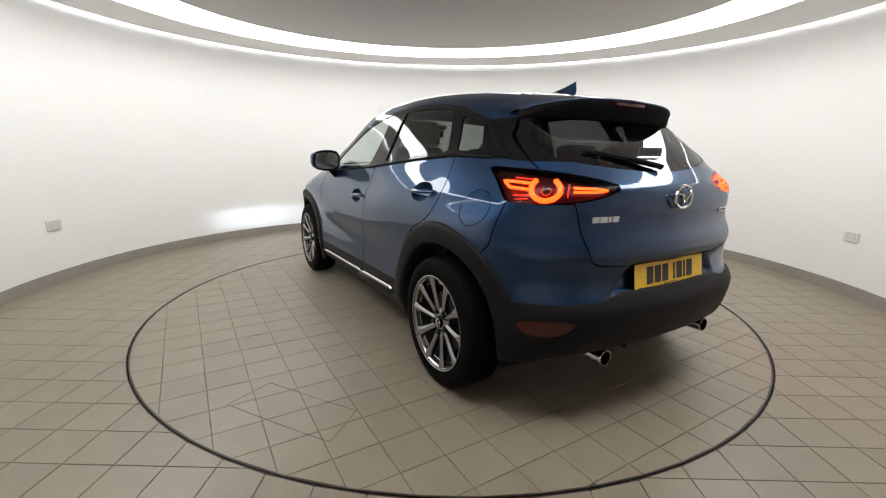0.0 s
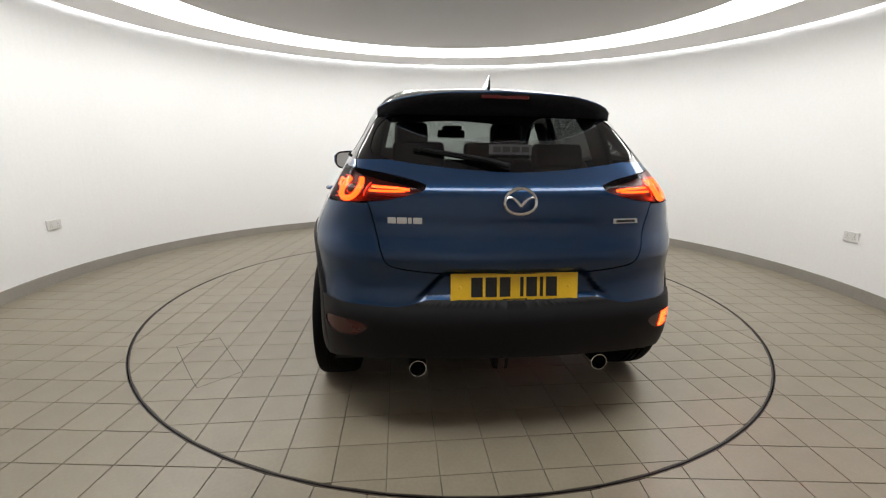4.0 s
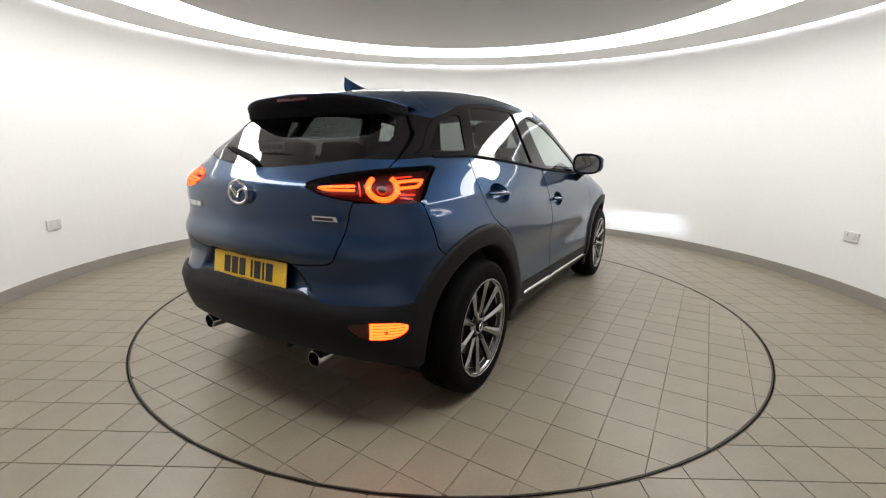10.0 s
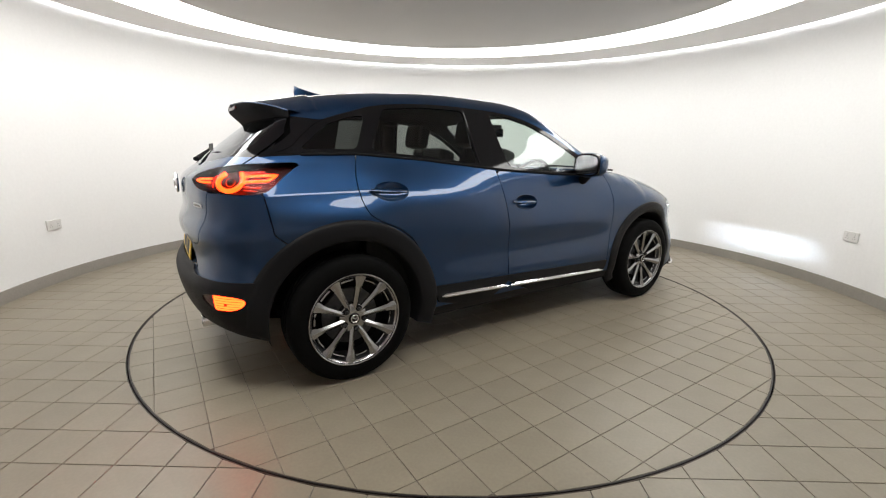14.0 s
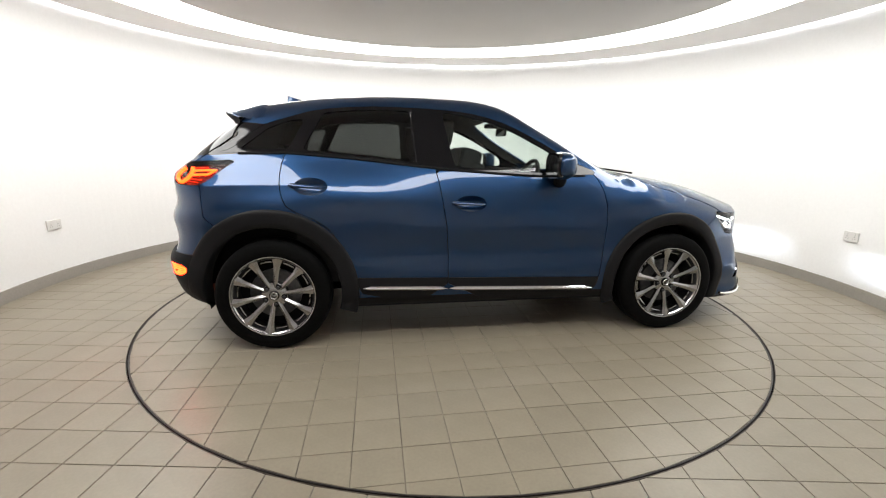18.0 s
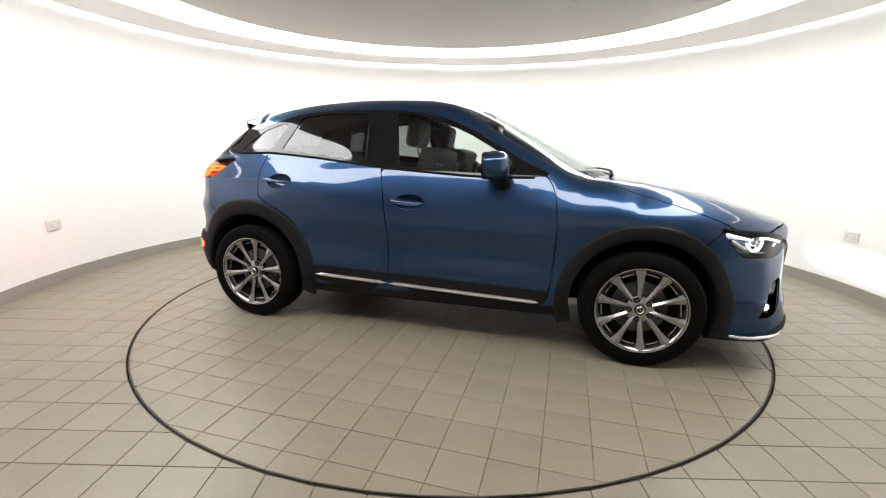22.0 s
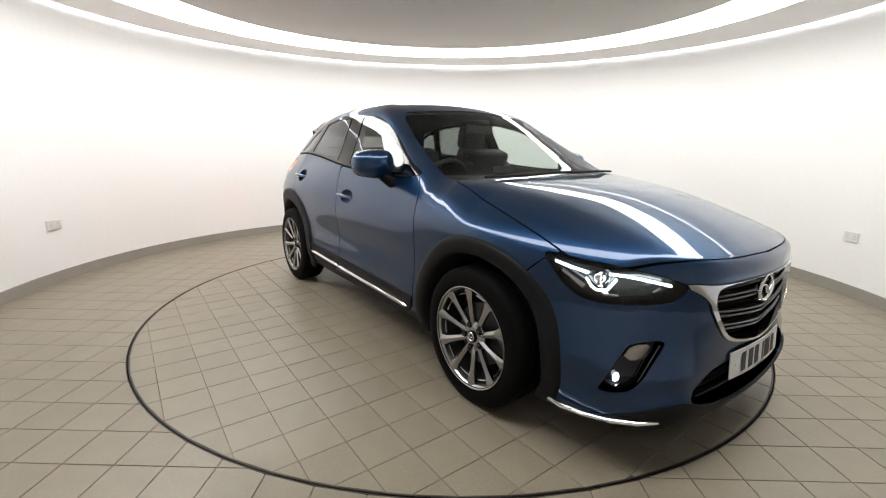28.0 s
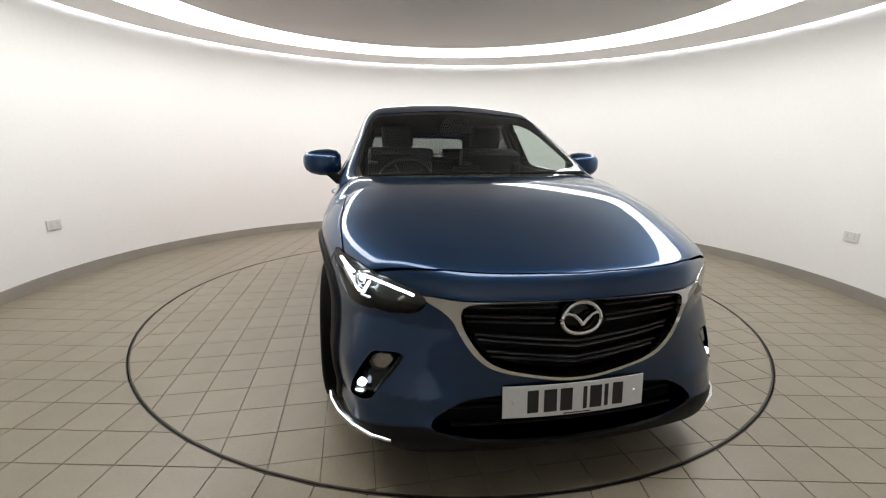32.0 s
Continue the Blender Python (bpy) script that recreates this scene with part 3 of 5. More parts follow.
# openings at the front
GRILLE = [(-0.5, 0.722), (0.20, 0.722), (0.385, 0.716), (0.402, 0.672), (0.382, 0.612), (0.335, 0.540), (0.275, 0.494), (0.155, 0.464), (0.0, 0.440), (-0.2, 0.47)]
CHROME_OUT = [(-0.5, 0.7235), (0.20, 0.7235), (0.39, 0.7205), (0.505, 0.732), (0.515, 0.718), (0.428, 0.672), (0.398, 0.600), (0.350, 0.529), (0.289, 0.483), (0.158, 0.453), (0.0, 0.428), (-0.2, 0.459)]
ahead = lambda p: 1.9 - p[:, 0]
grille_polys = skin.take(within("front", GRILLE, 2, ahead))
HEAD = [(0.580, 0.816), (0.686, 0.801), (0.782, 0.793), (0.876, 0.780), (0.970, 0.764), (1.106, 0.724), (1.094, 0.690), (1.060, 0.660), (1.000, 0.646), (0.904, 0.642), (0.794, 0.642), (0.728, 0.650), (0.676, 0.688), (0.630, 0.742)]
head_polys = skin.take(within("front_corner", HEAD, 1, lambda p: 1.3 - p[:, 0]), 0.0015)
chrome_polys = skin.take(within("front", CHROME_OUT, 2, ahead), 0.001)
skin.object("grille_surround", chrome_polys, CHROME, car, push=0.010, rim=0.045, label="bright chrome wing round the grille")
FOG = [(0.802, 0.330), (0.890, 0.490), (0.915, 0.507), (1.025, 0.522), (1.036, 0.508), (0.940, 0.362), (0.912, 0.332), (0.818, 0.318)]
fog_polys = skin.take(within("front_corner", FOG, 1, lambda p: 1.5 - p[:, 0]), 0.001)
INDICATOR = [(0.884, 0.446), (0.908, 0.492), (0.922, 0.500), (1.000, 0.508), (0.970, 0.462), (0.950, 0.446)]
indicator_polys, _ = skin.split(fog_polys, within("front_corner", INDICATOR, 1))
LOW = [(-0.5, 0.405), (0.33, 0.400), (0.44, 0.352), (0.505, 0.300), (0.475, 0.270), (0.30, 0.232), (0.0, 0.222), (-0.5, 0.222)]
low_polys = skin.take(within("front", LOW, 2, ahead))

# lamps at the rear
TAIL = [(0.528, 1.128), (0.67, 1.119), (0.782, 1.114), (0.897, 1.100), (1.021, 1.077), (1.118, 1.046), (1.010, 1.001), (0.888, 0.987), (0.777, 0.981), (0.664, 0.981), (0.622, 0.990), (0.572, 1.082)]
tail_polys = skin.take(within("rear_corner", TAIL, 1, lambda p: p[:, 0] + 1.2), 0.0012)
REFLEX = [(0.958, 0.505), (0.88, 0.523), (0.690, 0.508), (0.735, 0.448), (0.87, 0.446), (0.925, 0.470)]
reflex_polys = skin.take(within("rear_corner", REFLEX, 2, lambda p: p[:, 0] + 1.2), 0.001)

# glass and the dark band round the side windows
high = lambda p: 1.0 - p[:, 2]
SCREEN = [(0.255, -0.3), (0.268, 0.2), (0.248, 0.42), (0.215, 0.562), (0.36, 0.622), (0.60, 0.676), (0.94, 0.730), (1.03, 0.62), (1.12, 0.3), (1.14, 0.0), (1.14, -0.3)]
screen_polys = skin.take(within("top", SCREEN, 2, lambda p: np.maximum(1.0 - p[:, 2], 0.1 - p[:, 0])), 0.001)
REAR_GLASS = [(-0.3, 1.375), (0.30, 1.372), (0.50, 1.345), (0.565, 1.28), (0.585, 1.175), (0.52, 1.152), (0.35, 1.128), (0.15, 1.110), (0.0, 1.104), (-0.3, 1.11)]
rear_glass_polys = skin.take(within("rear", REAR_GLASS, 1, lambda p: p[:, 0] + 1.25), 0.001)
DLO = [(-1.60, 1.163), (-1.50, 1.19), (-1.435, 1.255), (-1.33, 1.337), (-1.18, 1.383), (-1.02, 1.432), (-0.75, 1.458), (-0.45, 1.456), (-0.11, 1.438), (0.10, 1.392),
       (0.265, 1.322), (0.455, 1.218), (0.60, 1.132), (0.765, 1.066), (0.70, 1.052), (0.42, 1.046), (0.24, 1.052), (-0.22, 1.082), (-0.42, 1.102), (-0.80, 1.142), (-1.17, 1.170), (-1.46, 1.165)]
dlo = skin.take(within("side", DLO, 1, lambda p: 0.4 - np.abs(p[:, 1])), 0.001)
FRONT_PANE = [(-0.250, 1.428), (-0.11, 1.414), (0.085, 1.368), (0.25, 1.297), (0.40, 1.216), (0.53, 1.138), (0.55, 1.068), (0.24, 1.068), (-0.185, 1.098)]
REAR_PANE = [(-1.095, 1.185), (-0.975, 1.412), (-0.75, 1.434), (-0.455, 1.432), (-0.425, 1.120), (-0.80, 1.160)]
QUARTER_PANE = [(-1.46, 1.186), (-1.30, 1.315), (-1.17, 1.362), (-1.085, 1.37), (-1.175, 1.192)]
pane = {}
for key, pts in (("front", FRONT_PANE), ("rear", REAR_PANE), ("quarter", QUARTER_PANE)):
    pane[key], dlo = skin.split(dlo, within("side", pts, 1, fillet=0.028))
B_LINE = curve([0.2, 0.35, 0.67, 0.98, 1.09, 1.45], [-0.229, -0.229, -0.231, -0.28, -0.308, -0.40], 0.03)
DOOR_BACK = curve([0.2, 0.84, 0.92, 1.07, 1.18, 1.5], [-1.10, -1.165, -1.195, -1.213, -1.175, -0.98], 0.02)
frame_front, dlo = skin.split(dlo, lambda p: B_LINE(p[:, 2]) + 0.002 - p[:, 0])
frame_rear, frame_quarter = skin.split(dlo, lambda p: DOOR_BACK(p[:, 2]) + 0.002 - p[:, 0])

# panels
BONNET = [(1.06, -0.3), (1.04, 0.2), (0.985, 0.55), (0.955, 0.705), (1.02, 0.735), (1.20, 0.752), (1.45, 0.777), (1.60, 0.775), (1.74, 0.762), (1.82, 0.738), (1.880, 0.695), (1.932, 0.640), (1.987, 0.565), (2.046, 0.48), (2.108, 0.30), (2.133, 0.0), (2.133, -0.3)]
bonnet_polys = skin.take(within("top", BONNET, 2, lambda p: 0.70 - p[:, 2]), GAP)
cowl_polys = skin.take(within("top", [(0.9, -0.3), (0.9, 0.66), (1.01, 0.72), (1.12, 0.6), (1.15, -0.3)], 1, lambda p: np.maximum(0.95 - p[:, 2], np.abs(p[:, 1]) - 0.70)), 0.001)
TAILGATE = [(-0.3, 1.425), (0.30, 1.42), (0.50, 1.395), (0.585, 1.30), (0.640, 1.168), (0.635, 1.10), (0.580, 0.99), (0.552, 0.88), (0.530, 0.785), (0.505, 0.738), (0.40, 0.722), (0.28, 0.714), (-0.3, 0.710)]
gate_polys = skin.take(within("rear", TAILGATE, 1, lambda p: p[:, 0] + 1.3), GAP)
away = lambda p: 0.5 - np.abs(p[:, 1])
FRONT_DOOR = [(-0.40, 1.45), (-0.308, 1.09), (-0.28, 0.98), (-0.231, 0.67), (-0.229, 0.285), (0.60, 0.265), (0.765, 0.30), (0.790, 0.45), (0.808, 0.73), (0.795, 0.93), (0.755, 1.03), (0.70, 1.075), (0.3, 1.30)]
front_door = skin.take(within("side", FRONT_DOOR, 1, lambda p: np.maximum(away(p), p[:, 2] - 1.075)), GAP)
REAR_DOOR = [(-0.308, 1.2), (-0.308, 1.09), (-0.28, 0.98), (-0.231, 0.67), (-0.229, 0.285), (-0.75, 0.30), (-0.80, 0.42), (-0.86, 0.62), (-0.97, 0.77), (-1.165, 0.85), (-1.205, 0.92), (-1.220, 1.02), (-1.205, 1.12), (-1.175, 1.2)]
rear_door = skin.take(within("side", REAR_DOOR, 1, away), GAP)
CUP = ((-0.090, 0.879, 0.098, 0.048), (-1.040, 0.980, 0.098, 0.050))
cups = []
for k, (cx, cz, rx, rz) in enumerate(CUP):
    oval = [(cx + rx * math.cos(t), cz + rz * math.sin(t)) for t in np.linspace(0, 2 * math.pi, 33)[:-1]]
    ins, rest = skin.split(front_door if k == 0 else rear_door, within("side", oval, 1))
    cups.append(ins)
    if k == 0:
        front_door = rest
    else:
        rear_door = rest
SILL = lambda p: p[:, 2] - (0.413 - 0.025 * p[:, 0])
front_clad, front_door = skin.split(front_door, SILL)
rear_clad, rear_door = skin.split(rear_door, SILL)
BUMPER = [(1.665, 0.805), (1.555, 0.700), (1.50, 0.40), (1.45, 0.0), (2.6, 0.0), (2.6, 0.95), (2.02, 0.85)]
front_bumper = skin.take(within("side", BUMPER, 0), GAP)
LIP = [(0.4, 0.0), (0.4, 0.15), (0.694, 0.190), (0.909, 0.250), (1.05, 0.285), (1.14, 0.292), (1.25, 0.240), (1.7, 0.222), (1.7, 0.0)]
lip_polys, front_bumper = skin.split(front_bumper, within("front_corner", LIP, 1))
REAR_BUMPER = [(-2.6, 0.0), (-1.40, 0.0), (-1.40, 0.60), (-1.635, 0.80), (-1.66, 0.985), (-2.6, 0.985)]
rear_bumper = skin.take(within("side", REAR_BUMPER, 0), GAP)
rear_low, rear_bumper = skin.split(rear_bumper, lambda p: p[:, 2] - (0.571 + 0.008 * np.clip((np.abs(p[:, 1]) - 0.3) * 2, 0, 1) + 0.028 * np.clip((0.47 - np.abs(p[:, 1])) / 0.13, 0, 1)))
sill_polys = skin.take(lambda p: np.maximum(p[:, 2] - 0.30, np.abs(p[:, 0]) - 0.95))
flap = [(-1.500 + 0.090 * math.cos(t), 0.943 + 0.078 * math.sin(t)) for t in np.linspace(0, 2 * math.pi, 33)[:-1]]

BLACK_PILLAR = [(-1.10, 1.166), (-1.46, 1.160), (-1.62, 1.150), (-2.0, 1.14), (-2.0, 1.36), (-1.50, 1.352), (-1.33, 1.338), (-1.1, 1.38)]
pillar_polys = skin.take(within("side", BLACK_PILLAR, 0, lambda p: 0.3 - np.abs(p[:, 1])))
gate_black, gate_polys = skin.split(gate_polys, lambda p: np.maximum(1.148 - p[:, 2], p[:, 2] - 1.36))
flap_line = within("side", flap, 1, away)
wing_patch = skin.take(lambda p: flap_line(p) - 0.0018)
flap_polys, _ = skin.split(wing_patch, flap_line, -0.0018)
skin.object("body_shell", skin.polys, PAINT, car, label="blue painted roof, pillars and wings")
skin.object("fuel_flap", flap_polys, PAINT, car, 1)
skin.object("wing_patch", wing_patch, PAINT, car, -1, rim=0)
liner = [q for q in skin.polys if skin.p[list(q), 2].min() > 1.10 and skin.p[q[0], 0] > -1.55]
skin.object("headliner", liner, TRIM_GREY, car, push=-0.022, rim=0, label="dark roof lining")
bonnet = skin.object("bonnet", bonnet_polys, PAINT, car)
for s in (-1, 1):
    skin.object("cowl", cowl_polys, CLAD, car, s, push=-0.004)
skin.object("windscreen", screen_polys, SCREEN_GLASS, car, push=-0.002, rim=0.004, label="clear windscreen")
tailgate = skin.object("tailgate", gate_polys, PAINT, car)
for s in (-1, 1):
    skin.object("window_surround", gate_black, GLOSS_BLACK, tailgate, s, label="gloss black surround of the rear window")
skin.object("rear_window", rear_glass_polys, REAR_TINT, tailgate, push=-0.003, rim=0.004, label="dark privacy glass")
bumper = skin.object("front_bumper", front_bumper, PAINT, car)
skin.object("lip", lip_polys, CLAD, bumper, push=0.006, label="black plastic chin")
back_bumper = skin.object("rear_bumper", rear_bumper, PAINT, car)
skin.object("lower_cladding", rear_low, CLAD, back_bumper, push=0.012, rim=0.03, label="black plastic lower bumper")
for s in (-1, 1):
    skin.object("sill", sill_polys, CLAD, car, s)
doors = {}
for s in (-1, 1):
    d = skin.object("front_door", front_door, PAINT, car, s)
    skin.object("window_frame", frame_front, GLOSS_BLACK, d, s, label="gloss black window frame")
    skin.object("window_pane", pane["front"], CLEAR_GLASS, d, s, push=-0.004, rim=0.003, label="clear side glass")
    skin.object("door_cladding", front_clad, CLAD, d, s, push=0.008, label="black plastic lower trim")
    b = skin.object("rear_door", rear_door, PAINT, car, s)
    skin.object("window_frame", frame_rear, GLOSS_BLACK, b, s, label="gloss black window frame")
    skin.object("window_pane", pane["rear"], DARK_GLASS, b, s, push=-0.004, rim=0.003, label="dark privacy glass")
    skin.object("door_cladding", rear_clad, CLAD, b, s, push=0.008, label="black plastic lower trim")
    skin.object("rear_pillar", pillar_polys, GLOSS_BLACK, car, s, label="gloss black rear pillar")
    skin.object("quarter_trim", frame_quarter, GLOSS_BLACK, car, s, label="gloss black rear pillar trim")
    skin.object("quarter_window", pane["quarter"], DARK_GLASS, car, s, push=-0.004, rim=0.003, label="dark privacy glass")
    for polys, door, (cx, cz, rx, rz) in zip(cups, (d, b), CUP):
        skin.object("handle_cup", polys, PAINT, door, s, rim=0,
                    push=lambda p, c=(cx, cz, rx, rz): -0.052 * np.clip(1 - ((p[:, 0] - c[0]) / c[2]) ** 2 - ((p[:, 2] - c[1]) / c[3]) ** 2, 0, 1) ** 0.7)
    doors[s] = (d, b)
# ---- arches, wheels ----
def arch(hx, r0, r1, low, high, s, name="wheel_arch"):
    """The black moulding round a wheel, laid on the body's side, with its lip turned in."""
    steps = 72
    th = np.radians(np.linspace(low, high, steps + 1))
    prof = [(r0 - 0.004, -0.14), (r0 - 0.004, 0.006), (r0 + 0.004, 0.014), (r0 + 0.03, 0.017), (r1 - 0.03, 0.016), (r1 - 0.012, 0.015), (r1 - 0.003, 0.009), (r1, -0.004)]
    verts, faces = [], []
    for t in th:
        for r, out in prof:
            x, z = hx + r * math.cos(t), HUB_Z + 0.012 + r * math.sin(t)
            zz = max(z, 0.20)
            verts.append((x, zz, out))
    v = np.array(verts)
    a = skin_side(v[:, 0], np.maximum(v[:, 1], 0.27))[:, 1]
    pts = np.stack([v[:, 0], s * (a + v[:, 2]), v[:, 1]], 1)
    m = len(prof)
    for i in range(steps):
        for j in range(m - 1):
            q = (i * m + j, i * m + j + 1, (i + 1) * m + j + 1, (i + 1) * m + j)
            faces.append(q if s > 0 else q[::-1])
    return link(name, pts, faces, CLAD, car, "black plastic wheel arch moulding")


for s in (-1, 1):
    arch(HUB_X, 0.393, 0.472, -22, 198, s)
    arch(-HUB_X, 0.405, 0.508, -16, 196, s)
    for hx in (HUB_X, -HUB_X):
        bm = bmesh.new()
        lathe(bm, [(s * 0.52, 0.425), (s * 0.80, 0.425)], 40, "y", (hx, 0, HUB_Z + 0.01), 180)
        lathe(bm, [(s * 0.52, 0.05), (s * 0.52, 0.425)], 40, "y", (hx, 0, HUB_Z + 0.01), 180)
        part("wheel_well", bm, MATT_BLACK, car)


def make_wheel():
    """A wheel with its outer face towards -y: tyre, ten bright spokes, five nuts and a cap."""
    root = new("wheel")
    root.parent = car
    bm = bmesh.new()
    prof = [(0.085, 0.232), (0.098, 0.240), (0.105, 0.262), (0.106, 0.285), (0.101, 0.308), (0.095, 0.322), (0.080, 0.3315), (0.055, 0.3345)]
    groove = []
    for g in (0.030, 0.0, -0.030):
        groove += [(g + 0.006, 0.3355), (g + 0.004, 0.329), (g - 0.004, 0.329), (g - 0.006, 0.3355)]
    full = [(-h, r) for h, r in prof] + [(-h, r) for h, r in groove] + [(h, r) for h, r in prof[::-1]]
    lathe(bm, full, 72, "y")
    part("tyre", bm, RUBBER, root, "black tyre with low sidewall", sharp=50)
    bm = bmesh.new()
    lathe(bm, [(-0.088, 0.226), (-0.096, 0.233), (-0.101, 0.240), (-0.104, 0.243), (-0.103, 0.236), (-0.094, 0.230), (-0.080, 0.222), (0.09, 0.218), (0.10, 0.24)], 72, "y")
    part("rim_barrel", bm, RIM_DARK, root)
    bm = bmesh.new()
    lathe(bm, [(-0.090, 0.2265), (-0.098, 0.232), (-0.1035, 0.238), (-0.106, 0.242), (-0.105, 0.245), (-0.098, 0.2455)], 72, "y")
    part("rim_lip", bm, RIM_METAL, root)
    for k in range(10):
        bm = bmesh.new()
        arc = [radians(36 * k + 18 + d) for d in (-9, -4.5, 0, 4.5, 9)]
        tube(bm, [(0.208 * math.sin(t), -0.072, 0.208 * math.cos(t)) for t in arc], 0.006, 6)
        part("rim_step", bm, RIM_METAL, root)
    bm = bmesh.new()
    lathe(bm, [(-0.02, 0.05), (-0.02, 0.150), (0.0, 0.150), (0.01, 0.05)], 48, "y")
    part("brake_disc", bm, STEEL, root)
    bm = bmesh.new()
    lathe(bm, [(0.035, 0.0), (0.035, 0.22)], 48, "y")
    part("backing", bm, MATT_BLACK, root)
    bm = bmesh.new()
    lathe(bm, [(-0.074, 0.0), (-0.074, 0.036), (-0.071, 0.066), (-0.064, 0.076), (-0.03, 0.080), (-0.02, 0.05)], 40, "y")
    bmesh.ops.remove_doubles(bm, verts=bm.verts, dist=1e-5)
    part("hub", bm, RIM_METAL, root)
    for k in range(10):
        bm = bmesh.new()
        secs = []
        for r, w, h, d in ((0.045, 0.013, -0.070, 0.03), (0.075, 0.0135, -0.077, 0.03), (0.12, 0.0140, -0.083, 0.03), (0.165, 0.0165, -0.089, 0.03), (0.195, 0.0200, -0.093, 0.028), (0.218, 0.0275, -0.097, 0.022), (0.236, 0.026, -0.100, 0.016)):
            secs.append([bm.verts.new(c) for c in ((-w, h + 0.006, r), (-w * 0.20, h - 0.0025, r), (w * 0.20, h - 0.0025, r), (w, h + 0.006, r), (w * 0.75, h + d, r), (-w * 0.75, h + d, r))])
        for a, b in zip(secs, secs[1:]):
            for j in range(6):
                bm.faces.new((a[j], a[(j + 1) % 6], b[(j + 1) % 6], b[j]))
        bm.faces.new(secs[0]), bm.faces.new(secs[-1][::-1])
        bmesh.ops.rotate(bm, verts=bm.verts, cent=(0, 0, 0), matrix=Matrix.Rotation(radians(36 * k), 3, "Y"))
        part("spoke", bm, RIM_METAL, root, sharp=25)
    for k in range(5):
        bm = bmesh.new()
        c = Matrix.Rotation(radians(72 * k + 18), 3, "Y") @ Vector((0, 0, 0.057))
        # a raised black disc gives the shade of the hole round the nut
        lathe(bm, [(-0.0775, 0.0), (-0.0775, 0.0145), (-0.072, 0.0165), (-0.06, 0.0165)], 16, "y", c)
        part("nut_well", bm, MATT_BLACK, root)
        bm = bmesh.new()
        lathe(bm, [(-0.090, 0.0), (-0.090, 0.006), (-0.087, 0.0092), (-0.07, 0.0092)], 6, "y", c)
        part("wheel_nut", bm, RIM_DARK, root)
    bm = bmesh.new()
    lathe(bm, [(-0.084, 0.0), (-0.0845, 0.022), (-0.083, 0.0275), (-0.074, 0.030)], 32, "y")
    bmesh.ops.remove_doubles(bm, verts=bm.verts, dist=1e-5)
    cap = part("centre_cap", bm, GLOSS_BLACK, root)
    bm = bmesh.new()
    lathe(bm, [(-0.0845, 0.0165), (-0.086, 0.018), (-0.086, 0.0205), (-0.0845, 0.022)], 28, "y")
    tube(bm, [(-0.014, -0.086, 0.010), (0, -0.086, -0.002), (0.014, -0.086, 0.010)], 0.0022, 6)
    part("cap_mark", bm, CHROME, cap)
    return root


first_wheel = make_wheel()
WHEEL_Y = 0.775
first_wheel.matrix_basis = pose(HUB_X, -WHEEL_Y, 0.3355, 0, 31, 0)
copy_thing(first_wheel, pose(-HUB_X + 0.006, -WHEEL_Y, 0.3355, 0, 9, 0))
copy_thing(first_wheel, pose(HUB_X, WHEEL_Y, 0.3355, 0, 5, 180))
copy_thing(first_wheel, pose(-HUB_X + 0.006, WHEEL_Y, 0.3355, 0, 22, 180))
# ---- lamps, grille, badges and fittings ----
def laid(view, pts, s, push=0.0, dense=6):
    """A line of points of one view on the skin of one side, filled in between and pushed out or in."""
    pts = np.array(pts, float)
    t = np.linspace(0, len(pts) - 1, (len(pts) - 1) * dense + 1)
    fine = np.stack([np.interp(t, np.arange(len(pts)), pts[:, k]) for k in (0, 1)], 1)
    p = lift(view, fine)
    p = p + push * outward(p)
    return [Vector((q[0], s * q[1], q[2])) for q in p]


def bar(name, view, pts, s, radius, push, mat, parent, flat_by=1.0, label=""):
    bm = bmesh.new()
    tube(bm, laid(view, pts, s, push), radius, 8, flat_by)
    return part(name, bm, mat, parent, label)


def slab(name, outline3d, depth, mat, parent, label="", bevel=0.0):
    """A plate with the given outline, thickened along depth."""
    bm = bmesh.new()
    a = [bm.verts.new(p) for p in outline3d]
    b = [bm.verts.new(Vector(p) + Vector(depth)) for p in outline3d]
    bm.faces.new(a), bm.faces.new(b[::-1])
    for k in range(len(a)):
        j = (k + 1) % len(a)
        bm.faces.new((a[k], b[k], b[j], a[j]))
    if bevel:
        bmesh.ops.bevel(bm, geom=list(bm.edges), offset=bevel, segments=2, affect="EDGES")
    return part(name, bm, mat, parent, label)


